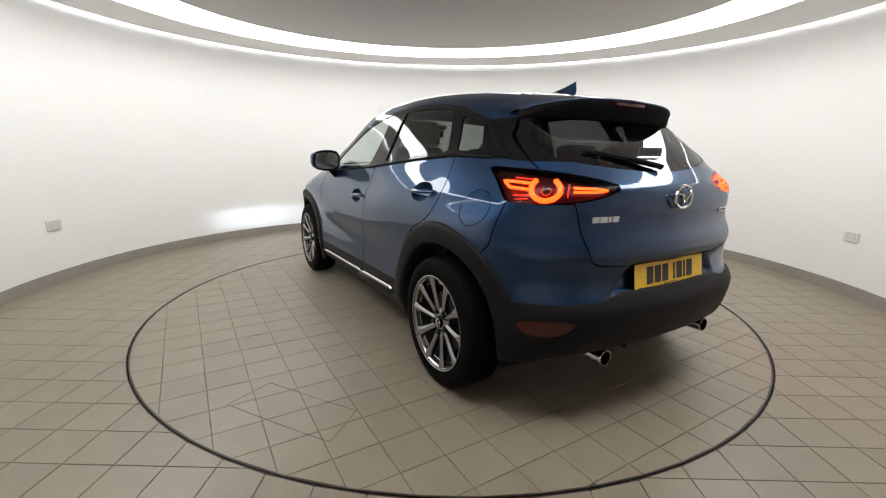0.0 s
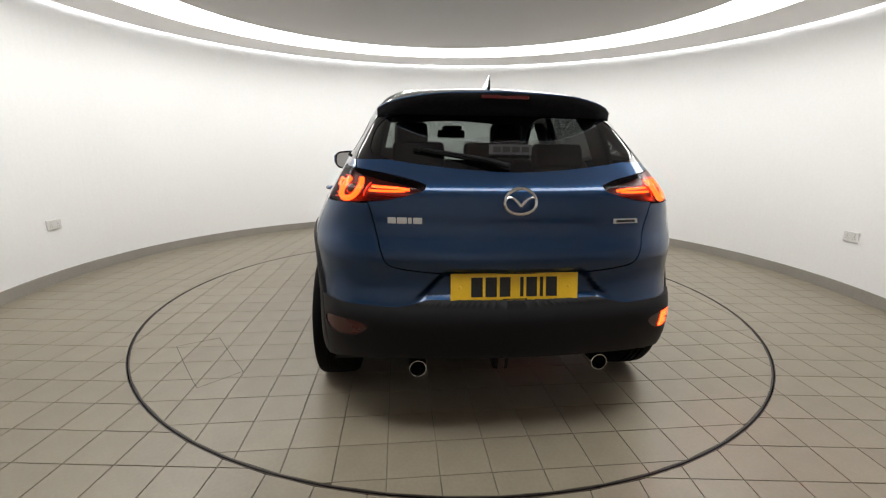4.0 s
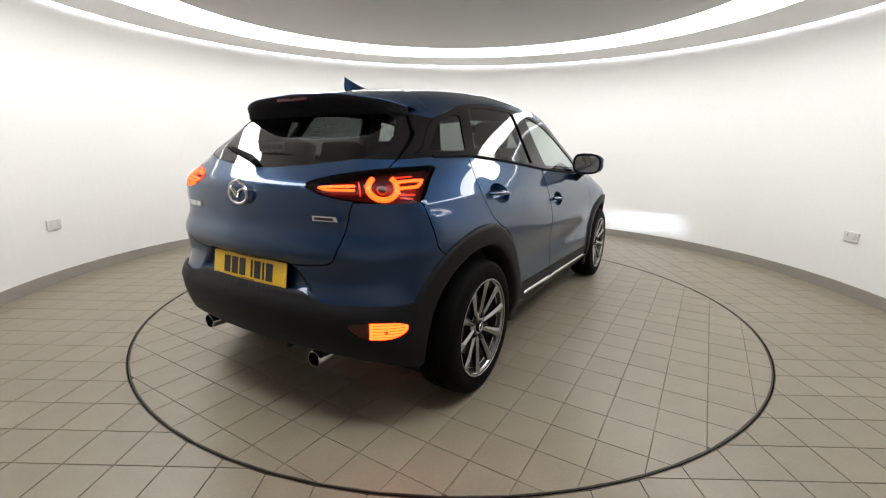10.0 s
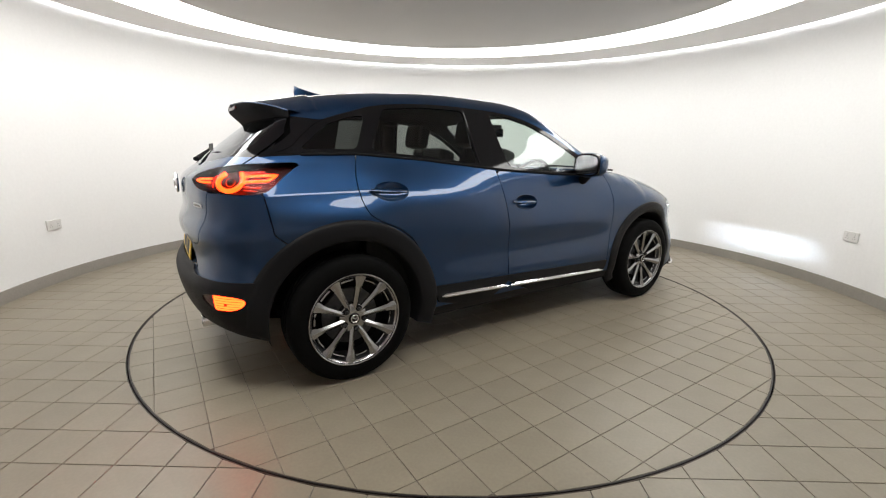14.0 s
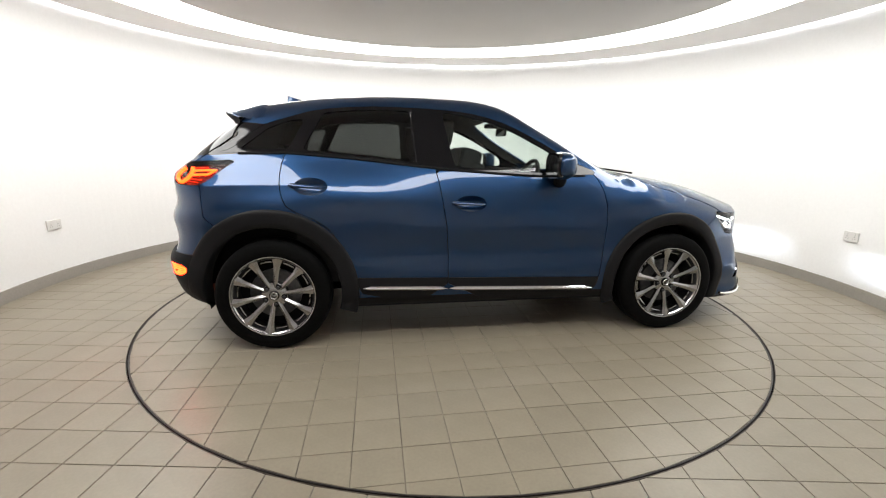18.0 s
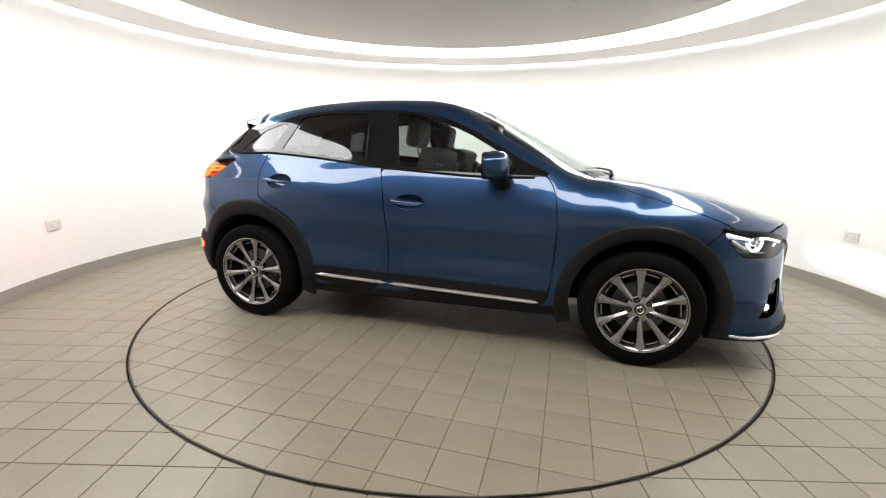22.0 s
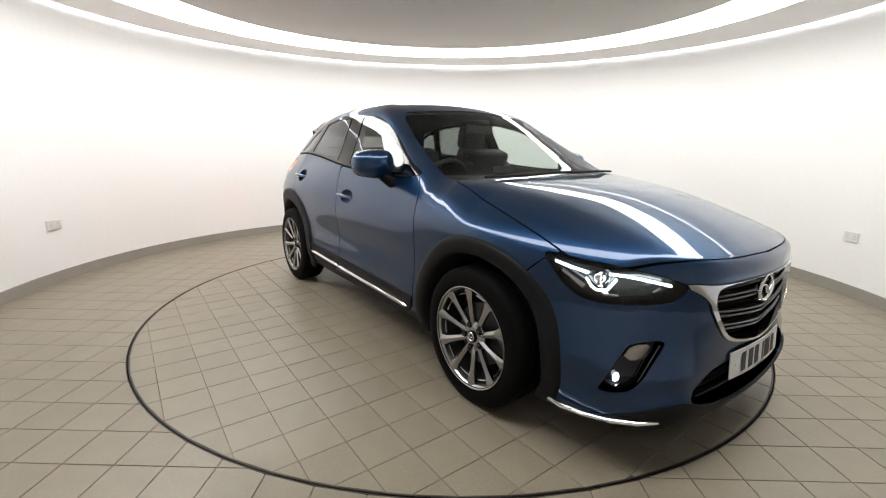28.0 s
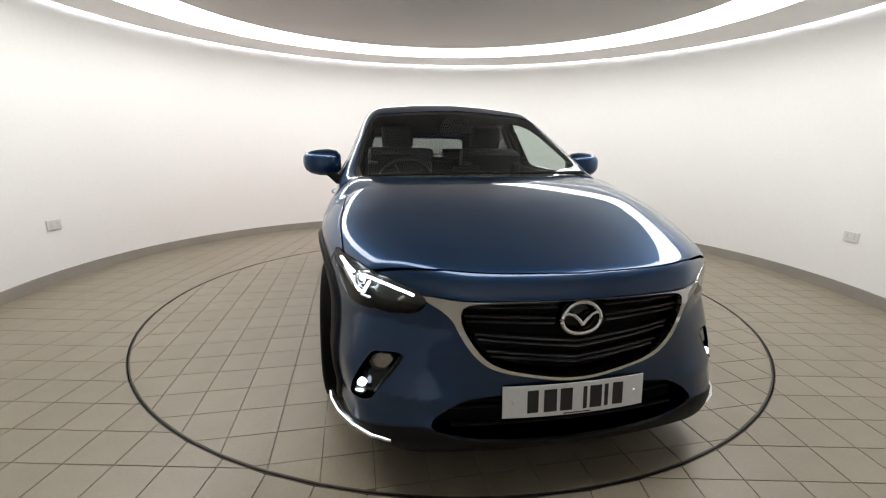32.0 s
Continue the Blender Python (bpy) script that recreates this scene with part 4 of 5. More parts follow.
for s in (-1, 1):
    # head lamp
    lamp = skin.object("headlamp", head_polys, LENS, car, s, push=-0.001, rim=0.004, label="clear lamp, dipped beam and running light lit")
    skin.object("housing", head_polys, LAMP_SHELL, lamp, s, push=-0.055, rim=-0.052)
    bar("running_light", "front_corner", [(0.632, 0.780), (0.688, 0.764), (0.748, 0.750)], s, 0.0070, -0.016, DRL_GLOW, lamp, 0.8)
    bar("running_light", "front_corner", [(0.741, 0.728), (0.761, 0.695), (0.778, 0.683), (0.816, 0.687), (0.834, 0.712), (0.850, 0.735)], s, 0.0062, -0.022, DRL_GLOW, lamp, 0.8)
    bar("running_light", "front_corner", [(0.822, 0.755), (0.877, 0.750), (0.951, 0.736), (1.045, 0.716)], s, 0.0052, -0.014, DRL_GLOW, lamp)
    bar("reflector", "front_corner", [(0.655, 0.742), (0.700, 0.712), (0.735, 0.690)], s, 0.014, -0.030, REFLECTOR, lamp)
    bar("reflector", "front_corner", [(0.985, 0.690), (1.010, 0.706)], s, 0.008, -0.022, REFLECTOR, lamp)
    bar("reflector", "front_corner", [(0.800, 0.672), (0.860, 0.672)], s, 0.006, -0.020, REFLECTOR, lamp)
    c = laid("front_corner", [(0.786, 0.736), (0.79, 0.736)], s, -0.040)[0]
    bm = bmesh.new()
    bmesh.ops.create_uvsphere(bm, u_segments=24, v_segments=14, radius=0.026, matrix=Matrix.Translation(c))
    part("projector", bm, REFLECTOR, lamp)
    bm = bmesh.new()
    lathe(bm, [(0.0, 0.028), (0.012, 0.030), (0.012, 0.034), (0.0, 0.036)], 28, "x", c + Vector((0.012, 0, 0)))
    part("projector_ring", bm, CHROME, lamp)
    bm = bmesh.new()
    bmesh.ops.create_uvsphere(bm, u_segments=16, v_segments=10, radius=0.008, matrix=Matrix.Translation(c + Vector((0.020, s * 0.006, 0.002))))
    part("beam_lens", bm, BEAM_GLOW, lamp)

    # fog lamp corner
    fog = skin.object("fog_bezel", fog_polys, GLOSS_BLACK, bumper, s, push=-0.034, rim=-0.033)
    c = laid("front_corner", [(0.864, 0.380), (0.872, 0.388)], s, -0.016)[0]
    bm = bmesh.new()
    bmesh.ops.create_uvsphere(bm, u_segments=20, v_segments=12, radius=0.016, matrix=Matrix.Translation(c) @ Matrix.Diagonal((0.6, 1, 1, 1)))
    part("fog_lamp", bm, FOG_WHITE, fog, "lit white fog lamp")
    # added emitter hidden in a flat black slot: throws the headlamp's low, wide beam
    c = laid("front_corner", [(0.866, 0.352), (0.870, 0.352)], s, -0.006)[0]
    m = pose(c.x, c.y, c.z, 0, 3, s * 10)
    bm = bmesh.new()
    for z0, z1 in ((-0.0040, -0.0022), (0.0022, 0.0040)):
        box(bm, -0.030, 0.0, -0.018, 0.018, z0, z1, 0, m)
    box(bm, -0.032, -0.030, -0.018, 0.018, -0.0040, 0.0040, 0, m)
    for y0, y1 in ((-0.018, -0.010), (0.010, 0.018)):
        box(bm, -0.0299, 0.0, y0, y1, -0.0021, 0.0021, 0, m)
    slot = part("beam_slot", bm, MATT_BLACK, fog)
    bm = bmesh.new()
    box(bm, -0.0298, -0.0290, -0.007, 0.007, -0.0010, 0.0010, 0, m)
    part("beam_emitter", bm, BEAM_STRIP, slot)
    lens = skin.object("indicator", indicator_polys, LENS, fog, s, push=-0.008, rim=0.004, label="clear indicator lens")
    skin.object("indicator_reflector", indicator_polys, INDICATOR_SHELL, lens, s, push=-0.022, rim=-0.012)
    bar("fog_trim", "front_corner", [(0.938, 0.372), (0.975, 0.435), (1.015, 0.502)], s, 0.0024, -0.004, RIM_DARK, fog)
    bm = bmesh.new()
    tube(bm, [(1.735, s * 0.832, 0.236), (1.78, s * 0.826, 0.228), (1.86, s * 0.797, 0.222), (1.95, s * 0.745, 0.219), (2.02, s * 0.682, 0.219), (2.065, s * 0.620, 0.222)], [0.010, 0.012, 0.012, 0.012, 0.011, 0.007], 10, 0.9)
    part("chin_trim", bm, CHROME, bumper, "bright chrome strip under the bumper corner")

    # tail lamp
    tail = skin.object("tail_lamp", tail_polys, SMOKE_LENS, car, s, push=0.001, rim=0.004, label="smoked tail lamp glowing orange red")
    skin.object("housing", tail_polys, TAIL_HOUSING, tail, s, push=-0.040, rim=-0.038)
    ring = [(0.792 + 0.060 * math.cos(radians(t)), 1.045 + 0.047 * math.sin(radians(t))) for t in range(130, 411, 20)]
    bar("ring_light", "rear_corner", ring, s, 0.0108, -0.010, TAIL_GLOW, tail)
    bar("light_bar", "rear_corner", [(0.905, 1.054), (1.000, 1.049), (1.043, 1.042)], s, 0.0052, -0.010, TAIL_GLOW, tail)
    bar("light_bar", "rear_corner", [(0.905, 1.036), (1.000, 1.035), (1.030, 1.037)], s, 0.0046, -0.010, TAIL_GLOW, tail)
    bar("dim_bar", "rear_corner", [(0.887, 1.069), (0.883, 1.010)], s, 0.0030, -0.012, TAIL_DIM, tail)
    bar("light_bar", "rear_corner", [(0.738, 1.066), (0.660, 1.070), (0.612, 1.070), (0.640, 1.046), (0.725, 1.042)], s, 0.0062, -0.010, TAIL_GLOW, tail)
    bar("dim_bar", "rear_corner", [(0.752, 1.083), (0.662, 1.087)], s, 0.0032, -0.012, TAIL_DIM, tail)
    bar("dim_bar", "rear_corner", [(0.722, 1.022), (0.655, 1.018)], s, 0.0040, -0.016, TAIL_DIM, tail)
    bar("dim_bar", "rear_corner", [(0.720, 1.008), (0.665, 1.004)], s, 0.0030, -0.016, TAIL_DIM, tail)
    c = laid("rear_corner", [(0.792, 1.045), (0.80, 1.045)], s, -0.030)[0]
    bm = bmesh.new()
    bmesh.ops.create_uvsphere(bm, u_segments=20, v_segments=12, radius=0.026, matrix=Matrix.Translation(c))
    part("bulb_lens", bm, LAMP_SHELL, tail)
    # rear corner reflector; the one on the driver's side glows as the fog lamp
    if s < 0:
        glow, dull = skin.split(reflex_polys, lambda p: flat("rear_corner", p)[:, 0] - 0.862)
        mouth = [(0.791, 0.473), (0.809, 0.473), (0.809, 0.483), (0.791, 0.483)]
        hole, glow = skin.split(glow, within("rear_corner", mouth, 0))
        lit = skin.object("rear_fog_lamp", glow, FOG_GLOW, back_bumper, s, push=0.010, rim=0.003, label="rear fog lamp glowing orange")
        for k in range(5):
            bar("rib", "rear_corner", [(0.715 + 0.007 * k, 0.503 - 0.0115 * k), (0.85, 0.510 - 0.0125 * k)], s, 0.0010, 0.0108, RED_PLASTIC, lit)
        # an emitter added at the back of a square black throat throws the red beam
        c = laid("rear_corner", [(0.800, 0.478), (0.805, 0.478)], s, 0.010)[0]
        m = pose(c.x, c.y, c.z, 0, 1.5, 180)
        bm = bmesh.new()
        for a0, a1, b0, b1 in ((-0.0048, -0.0040, -0.0038, 0.0038), (0.0040, 0.0048, -0.0038, 0.0038), (-0.0048, 0.0048, -0.0038, -0.0030), (-0.0048, 0.0048, 0.0030, 0.0038)):
            box(bm, -0.018, 0.005, a0, a1, b0, b1, 0, m)
        box(bm, -0.019, -0.018, -0.0048, 0.0048, -0.0038, 0.0038, 0, m)
        throat = part("bulb_throat", bm, MATT_BLACK, lit)
        bm = bmesh.new()
        box(bm, -0.0179, -0.0174, -0.0038, 0.0038, -0.0028, 0.0028, 0, m)
        part("fog_emitter", bm, FOG_BEAM, throat)
        skin.object("reflector", dull, RED_PLASTIC, back_bumper, s, push=0.008, rim=0.02, label="dark red reflector")
    else:
        skin.object("reflector", reflex_polys, RED_PLASTIC, back_bumper, s, push=0.008, rim=0.02, label="dark red reflector")
    # exhaust tip
    bm = bmesh.new()
    lathe(bm, [(-1.70, 0.033), (-1.930, 0.037), (-1.935, 0.0355), (-1.935, 0.0325), (-1.923, 0.031), (-1.70, 0.030)], 32, "x", (0, s * 0.389, 0.308))
    pipe = part("exhaust_tip", bm, CHROME, car, "chrome tailpipe")
    bm = bmesh.new()
    lathe(bm, [(-1.86, 0.0), (-1.86, 0.031)], 24, "x", (0, s * 0.389, 0.308))
    part("pipe_bore", bm, MATT_BLACK, pipe)

    # doors: handles and bright strips
    for (cx, cz, rx, rz), door in zip(CUP, doors[s]):
        p = skin_side([cx - 0.115, cx - 0.09, cx - 0.03, cx + 0.04, cx + 0.085], [cz + 0.008, cz + 0.007, cz + 0.004, cz, cz - 0.004])
        out = [0.004, 0.020, 0.026, 0.022, -0.004]
        bm = bmesh.new()
        tube(bm, [(q[0], s * (q[1] + o), q[2]) for q, o in zip(p, out)], [0.014, 0.020, 0.021, 0.018, 0.009], 12, 0.62)
        handle = part("door_handle", bm, PAINT, door)
    for x0, x1, door in ((-0.755, -0.236, doors[s][1]), (-0.222, 0.730, doors[s][0])):
        xs = np.linspace(x0, x1, 24)
        zs = 0.3455 - 0.0318 * (xs + 0.0)
        p = skin_side(xs, zs)
        verts, faces = [], []
        for q, x in zip(p, xs):
            h = 0.011 * min(1.0, 0.25 + (x - x0) / 0.05, 0.25 + (x1 - x) / 0.05)
            for dz, o in ((-h, 0.006), (-h, 0.018), (-h * 0.3, 0.024), (h * 0.5, 0.022), (h, 0.016), (h, 0.006)):
                verts.append((q[0], s * (q[1] + o), q[2] + dz))
        for i in range(len(xs) - 1):
            for j in range(6):
                faces.append((6 * i + j, 6 * i + (j + 1) % 6, 6 * i + 6 + (j + 1) % 6, 6 * i + 6 + j))
        faces += [tuple(range(6)), tuple(range(len(verts) - 1, len(verts) - 7, -1))]
        strip = link("door_strip", verts, faces, CHROME, door, "bright chrome strip", smooth=False)
    # belt moulding under the side glass
    bm = bmesh.new()
    xs = np.linspace(-1.46, 0.66, 40)
    belt = np.interp(xs, [-1.46, -1.17, -0.80, -0.42, -0.22, 0.24, 0.42, 0.74], [1.163, 1.168, 1.140, 1.100, 1.080, 1.050, 1.044, 1.050])
    tube(bm, [(q[0], s * (q[1] + 0.003), q[2]) for q in skin_side(xs, belt)], 0.007, 8, 1.0)
    part("belt_moulding", bm, MATT_BLACK, car)
    # bright edge at the rear of the back door's glass
    bm = bmesh.new()
    zz = np.linspace(1.125, 1.425, 8)
    tube(bm, [(q[0], s * (q[1] + 0.002), q[2]) for q in skin_side(np.interp(zz, [1.125, 1.425], [-0.415, -0.445]), zz)], 0.004, 6)
    part("pillar_edge", bm, GLOSS_BLACK, doors[s][1])

    # door mirror
    root = doors[s][0]
    bm = bmesh.new()
    rings = []
    for a, hx, up, down, cx, cz in ((0.795, 0.034, 0.054, 0.040, 0.455, 1.105), (0.820, 0.060, 0.080, 0.066, 0.455, 1.108), (0.868, 0.080, 0.088, 0.080, 0.458, 1.108), (0.925, 0.085, 0.084, 0.080, 0.458, 1.110),
                                   (0.978, 0.078, 0.072, 0.072, 0.452, 1.113), (1.012, 0.060, 0.052, 0.056, 0.442, 1.116), (1.028, 0.034, 0.030, 0.032, 0.432, 1.120)):
        ring = []
        for k in range(28):
            t = 2 * math.pi * k / 28
            ct, st = math.cos(t), math.sin(t)
            ex = abs(ct) ** (0.75 if ct > 0 else 0.45) * (1 if ct > 0 else -1)
            ez = abs(st) ** 0.7 * (1 if st > 0 else -1)
            ring.append(bm.verts.new((cx - 0.008 + hx * ex * (0.92 if ct > 0 else 0.62), s * a, cz + (up if st > 0 else down) * ez)))
        rings.append(ring)
    for a, b in zip(rings, rings[1:]):
        for k in range(28):
            bm.faces.new((a[k], a[(k + 1) % 28], b[(k + 1) % 28], b[k]))
    bm.faces.new(rings[0]), bm.faces.new(rings[-1][::-1])
    mirror = part("door_mirror", bm, PAINT, root, "blue door mirror on a black foot", sharp=60)
    bm = bmesh.new()
    rings = []
    for (x, a, z, hx, hz) in ((0.50, 0.745, 0.985, 0.045, 0.030), (0.492, 0.79, 0.995, 0.042, 0.032), (0.480, 0.83, 1.015, 0.042, 0.036), (0.468, 0.868, 1.045, 0.046, 0.030), (0.46, 0.90, 1.065, 0.05, 0.02)):
        rings.append([bm.verts.new((x + hx * math.cos(t), s * a, z + hz * math.sin(t))) for t in np.linspace(0, 2 * math.pi, 17)[:-1]])
    for a, b in zip(rings, rings[1:]):
        for k in range(16):
            bm.faces.new((a[k], a[(k + 1) % 16], b[(k + 1) % 16], b[k]))
    bm.faces.new(rings[0]), bm.faces.new(rings[-1][::-1])
    part("mirror_foot", bm, MATT_BLACK, mirror)
    glass = []
    for k in range(24):
        t = 2 * math.pi * k / 24
        glass.append((0.386, s * (0.912 + 0.092 * abs(math.cos(t)) ** 0.6 * math.copysign(1, math.cos(t))), 1.112 + 0.064 * abs(math.sin(t)) ** 0.6 * math.copysign(1, math.sin(t))))
    slab("mirror_frame", [(x + 0.002, s * 0.912 + (y - s * 0.912) * 1.13, 1.112 + (z - 1.112) * 1.20) for x, y, z in glass], (0.035, 0, 0), GLOSS_BLACK, mirror)
    slab("mirror_glass", glass, (0.004, 0, 0), CHROME, mirror, "silvered mirror glass")
    bm = bmesh.new()
    tube(bm, [(0.513, s * 0.86, 1.112), (0.520, s * 0.92, 1.114), (0.508, s * 0.97, 1.116), (0.478, s * 1.002, 1.120), (0.44, s * 1.016, 1.124)], 0.0045, 8)
    part("repeater", bm, REFLECTOR, mirror)

# grille
backing = skin.object("grille", grille_polys, MATT_BLACK, car, push=-0.060, rim=-0.055, label="black slatted grille")
for z_mid, z_end, half, inner in ((0.712, 0.713, 0.372, 0.085), (0.694, 0.698, 0.380, 0.085), (0.655, 0.668, 0.386, 0.090), (0.637, 0.651, 0.380, 0.092),
                                  (0.572, 0.606, 0.350, 0.0), (0.553, 0.588, 0.342, 0.0), (0.512, 0.546, 0.310, 0.0), (0.494, 0.529, 0.296, 0.0)):
    spans = ((-half, -inner), (inner, half)) if inner else ((-half, half),)
    for a0, a1 in spans:
        aa = np.linspace(a0, a1, 15)
        zz = z_mid + (z_end - z_mid) * np.abs(aa) / half
        p = lift("front", np.stack([np.abs(aa), zz], 1))
        verts, faces = [], []
        for q, a in zip(p, aa):
            for dx, dz in ((-0.040, 0.0045), (-0.012, 0.0045), (-0.008, 0.001), (-0.012, -0.0045), (-0.040, -0.0045)):
                verts.append((q[0] + dx, a, q[2] + dz))
        for i in range(len(aa) - 1):
            for j in range(5):
                faces.append((5 * i + j, 5 * i + (j + 1) % 5, 5 * i + 5 + (j + 1) % 5, 5 * i + 5 + j))
        faces += [tuple(range(5)), tuple(range(len(verts) - 1, len(verts) - 6, -1))]
        link("slat", verts, faces, SATIN_BLACK, backing, smooth=False)


def emblem(cx, cz, half, s, parent, lean=0.0):
    """A chrome oval with two spread wings, as a plain shape."""
    bm = bmesh.new()
    loop = [(0, half * math.cos(t), half * 0.80 * math.sin(t) - half * 0.05 * math.cos(2 * t)) for t in np.linspace(0, 2 * math.pi, 49)]
    tube(bm, loop, half * 0.13, 8, 0.9)
    for side in (-1, 1):
        tube(bm, [(0.004, 0, -half * 0.26), (0.004, side * half * 0.22, half * 0.02), (0.004, side * half * 0.48, half * 0.24), (0.002, side * half * 0.72, half * 0.30), (0.0, side * half * 0.96, half * 0.20)],
             [half * 0.20, half * 0.19, half * 0.16, half * 0.14, half * 0.10], 8, 0.6)
    bmesh.ops.transform(bm, matrix=pose(cx, 0, cz, 0, lean, 0 if s > 0 else 180), verts=bm.verts)
    return part("emblem", bm, CHROME, parent, "chrome oval emblem")


bm = bmesh.new()
lathe(bm, [(2.05, 0.0), (2.132, 0.0), (2.132, 0.055), (2.126, 0.064), (2.05, 0.066)], 40, "x", (0, 0, 0.652))
part("emblem_plinth", bm, GLOSS_BLACK, backing)
emblem(2.145, 0.652, 0.068, 1, backing)
emblem(-1.962, 0.998, 0.061, -1, tailgate)

# lower intake
intake = skin.object("intake", low_polys, MATT_BLACK, bumper, push=-0.09, rim=-0.085, label="dark lower air intake")
for z in (0.335, 0.275):
    aa = np.linspace(-0.42, 0.42, 21)
    p = lift("front", np.stack([np.abs(aa), np.full(21, z)], 1))
    bm = bmesh.new()
    tube(bm, [(q[0] - 0.045, a, q[2]) for q, a in zip(p, aa)], 0.013, 8, 0.55)
    part("intake_slat", bm, CLAD, intake)


def number_plate(x, z, lean, turn, mat, parent, label, bow=0.0):
    """A plate with its characters as plain bars, two screws and a maker's line."""
    bm = bmesh.new()
    cols = 13
    vs = []
    for i in range(cols):
        y = -0.26 + 0.52 * i / (cols - 1)
        bx = -bow * (y / 0.26) ** 2
        for dz, dx in ((-0.0555, 0), (-0.0555, -0.004), (0.0555, -0.004), (0.0555, 0)):
            vs.append(bm.verts.new((bx + dx, y, dz)))
    for i in range(cols - 1):
        for k in range(4):
            bm.faces.new((vs[4 * i + k], vs[4 * i + (k + 1) % 4], vs[4 * i + 4 + (k + 1) % 4], vs[4 * i + 4 + k]))
    bm.faces.new(vs[:4]), bm.faces.new(vs[-4:][::-1])
    m = pose(x, 0, z, 0, lean, turn)
    bmesh.ops.transform(bm, matrix=m, verts=bm.verts)
    plate = part("number_plate", bm, mat, parent, label)
    y = -0.178
    for k, w in enumerate((0.046, 0.046, 0.044, 0.0, 0.014, 0.044, 0.014, 0.046)):
        if w == 0.0:
            y += 0.028
            continue
        bm = bmesh.new()
        bx = -bow * ((y + w / 2) / 0.26) ** 2
        box(bm, bx + 0.0002, bx + 0.0012, y, y + w, -0.0395, 0.0395)
        bmesh.ops.transform(bm, matrix=m, verts=bm.verts)
        part("character_bar", bm, PLATE_INK, plate)
        y += w + 0.0115
    for sy in (-0.222, 0.222):
        bm = bmesh.new()
        bx = -bow * (sy / 0.26) ** 2
        lathe(bm, [(bx + 0.003, 0.0), (bx + 0.003, 0.004), (bx, 0.006)], 12, "x", (0, sy, 0))
        bmesh.ops.transform(bm, matrix=m, verts=bm.verts)
        part("screw_cap", bm, mat, plate)
    bm = bmesh.new()
    box(bm, 0.0002, 0.0008, -0.05, 0.05, -0.0515, -0.048)
    bmesh.ops.transform(bm, matrix=m, verts=bm.verts)
    part("maker_bar", bm, PLATE_INK, plate)
    return plate


number_plate(2.166, 0.374, -4, 0, PLATE_WHITE, bumper, "white plate with black bars", bow=0.018)
number_plate(-1.946, 0.657, -8, 180, PLATE_YELLOW, back_bumper, "yellow plate with black bars")

# tailgate badges, wiper, spoiler, fin
def badge(y0, y1, z0, z1, bars, parent):
    for k, (f0, f1) in enumerate(bars):
        ya, yb = y0 + (y1 - y0) * f0, y0 + (y1 - y0) * f1
        p = lift("rear", [(abs(ya), z0), (abs(yb), z0), (abs(yb), z1), (abs(ya), z1)])
        sg = 1 if (ya + yb) > 0 else -1
        slab("badge_bar", [(q[0] - 0.0045, sg * q[1], q[2]) for q in p], (0.012, 0, 0), BADGE_METAL, parent, bevel=0.0012)


badge(0.505, 0.372, 0.908, 0.932, ((0.0, 0.24), (0.27, 0.56), (0.59, 0.70), (0.74, 1.0)), tailgate)
p = lift("rear", [(0.403, 0.906), (0.519, 0.906), (0.512, 0.926), (0.403, 0.926)])
model = slab("badge_plate", [(q[0] - 0.005, -q[1], q[2]) for q in p], (0.012, 0, 0), BADGE_METAL, tailgate, "small chrome badge plate", 0.0012)
p = lift("rear", [(0.415, 0.911), (0.503, 0.911), (0.500, 0.921), (0.415, 0.921)])
slab("badge_inlay", [(q[0] - 0.0056, -q[1], q[2]) for q in p], (0.002, 0, 0), RIM_DARK, model)

aa = np.linspace(0, 0.556, 14)
SP_X = curve([0, 0.3, 0.45, 0.54, 0.60], [-1.655, -1.628, -1.57, -1.505, -1.41], 0.03)
SP_Z = curve([0, 0.26, 0.40, 0.48, 0.55, 0.60], [1.440, 1.434, 1.420, 1.407, 1.385, 1.350], 0.03)
top_v, top_f, low_v, low_f = [], [], [], []
ys = np.concatenate([-aa[::-1], aa[1:]])
for y in ys:
    a = abs(y)
    xt, zt = float(SP_X(a)), float(SP_Z(a))
    xr = -1.30
    zr = float(reach(np.array([[xr, a, 0.9]]), np.array([[0.0, 0.0, 1.0]]), 1.0)[0, 2]) - 0.001
    xm, zm = (xr + xt) / 2, (zr + zt) / 2 + 0.006 - 0.03 * min(max((a - 0.46) / 0.1, 0), 1)
    top_v += [(xr, y, zr - 0.01), (xr - 0.05, y, zr + 0.002), (xm, y, zm), (xt + 0.012, y, zt + 0.001), (xt, y, zt - 0.003), (xt + 0.003, y, zt - 0.007)]
    xg = float(REAR(1.347)) + 0.8 * (0.19 * a * a + 1.3 * max(a - 0.48, 0) ** 2) + 0.004
    xg = max(xg, xt + 0.012)
    low_v += [(xt + 0.003, y, zt - 0.007), (xt + 0.008, y, zt - 0.024), (0.5 * (xt + xg), y, min(1.372, zt - 0.032)), (xg - 0.008, y, min(1.350, zt - 0.036)), (xg + 0.004, y, min(1.342, zt - 0.040))]
n, m = 6, 5
for i in range(len(ys) - 1):
    for j in range(n - 1):
        top_f.append((n * i + j, n * i + n + j, n * i + n + j + 1, n * i + j + 1))
    for j in range(m - 1):
        low_f.append((m * i + j, m * i + m + j, m * i + m + j + 1, m * i + j + 1))
spoiler = link("spoiler", top_v, top_f, PAINT, tailgate, "blue roof spoiler with a black underside")
link("spoiler_underside", low_v, low_f, MATT_BLACK, spoiler)
bm = bmesh.new()
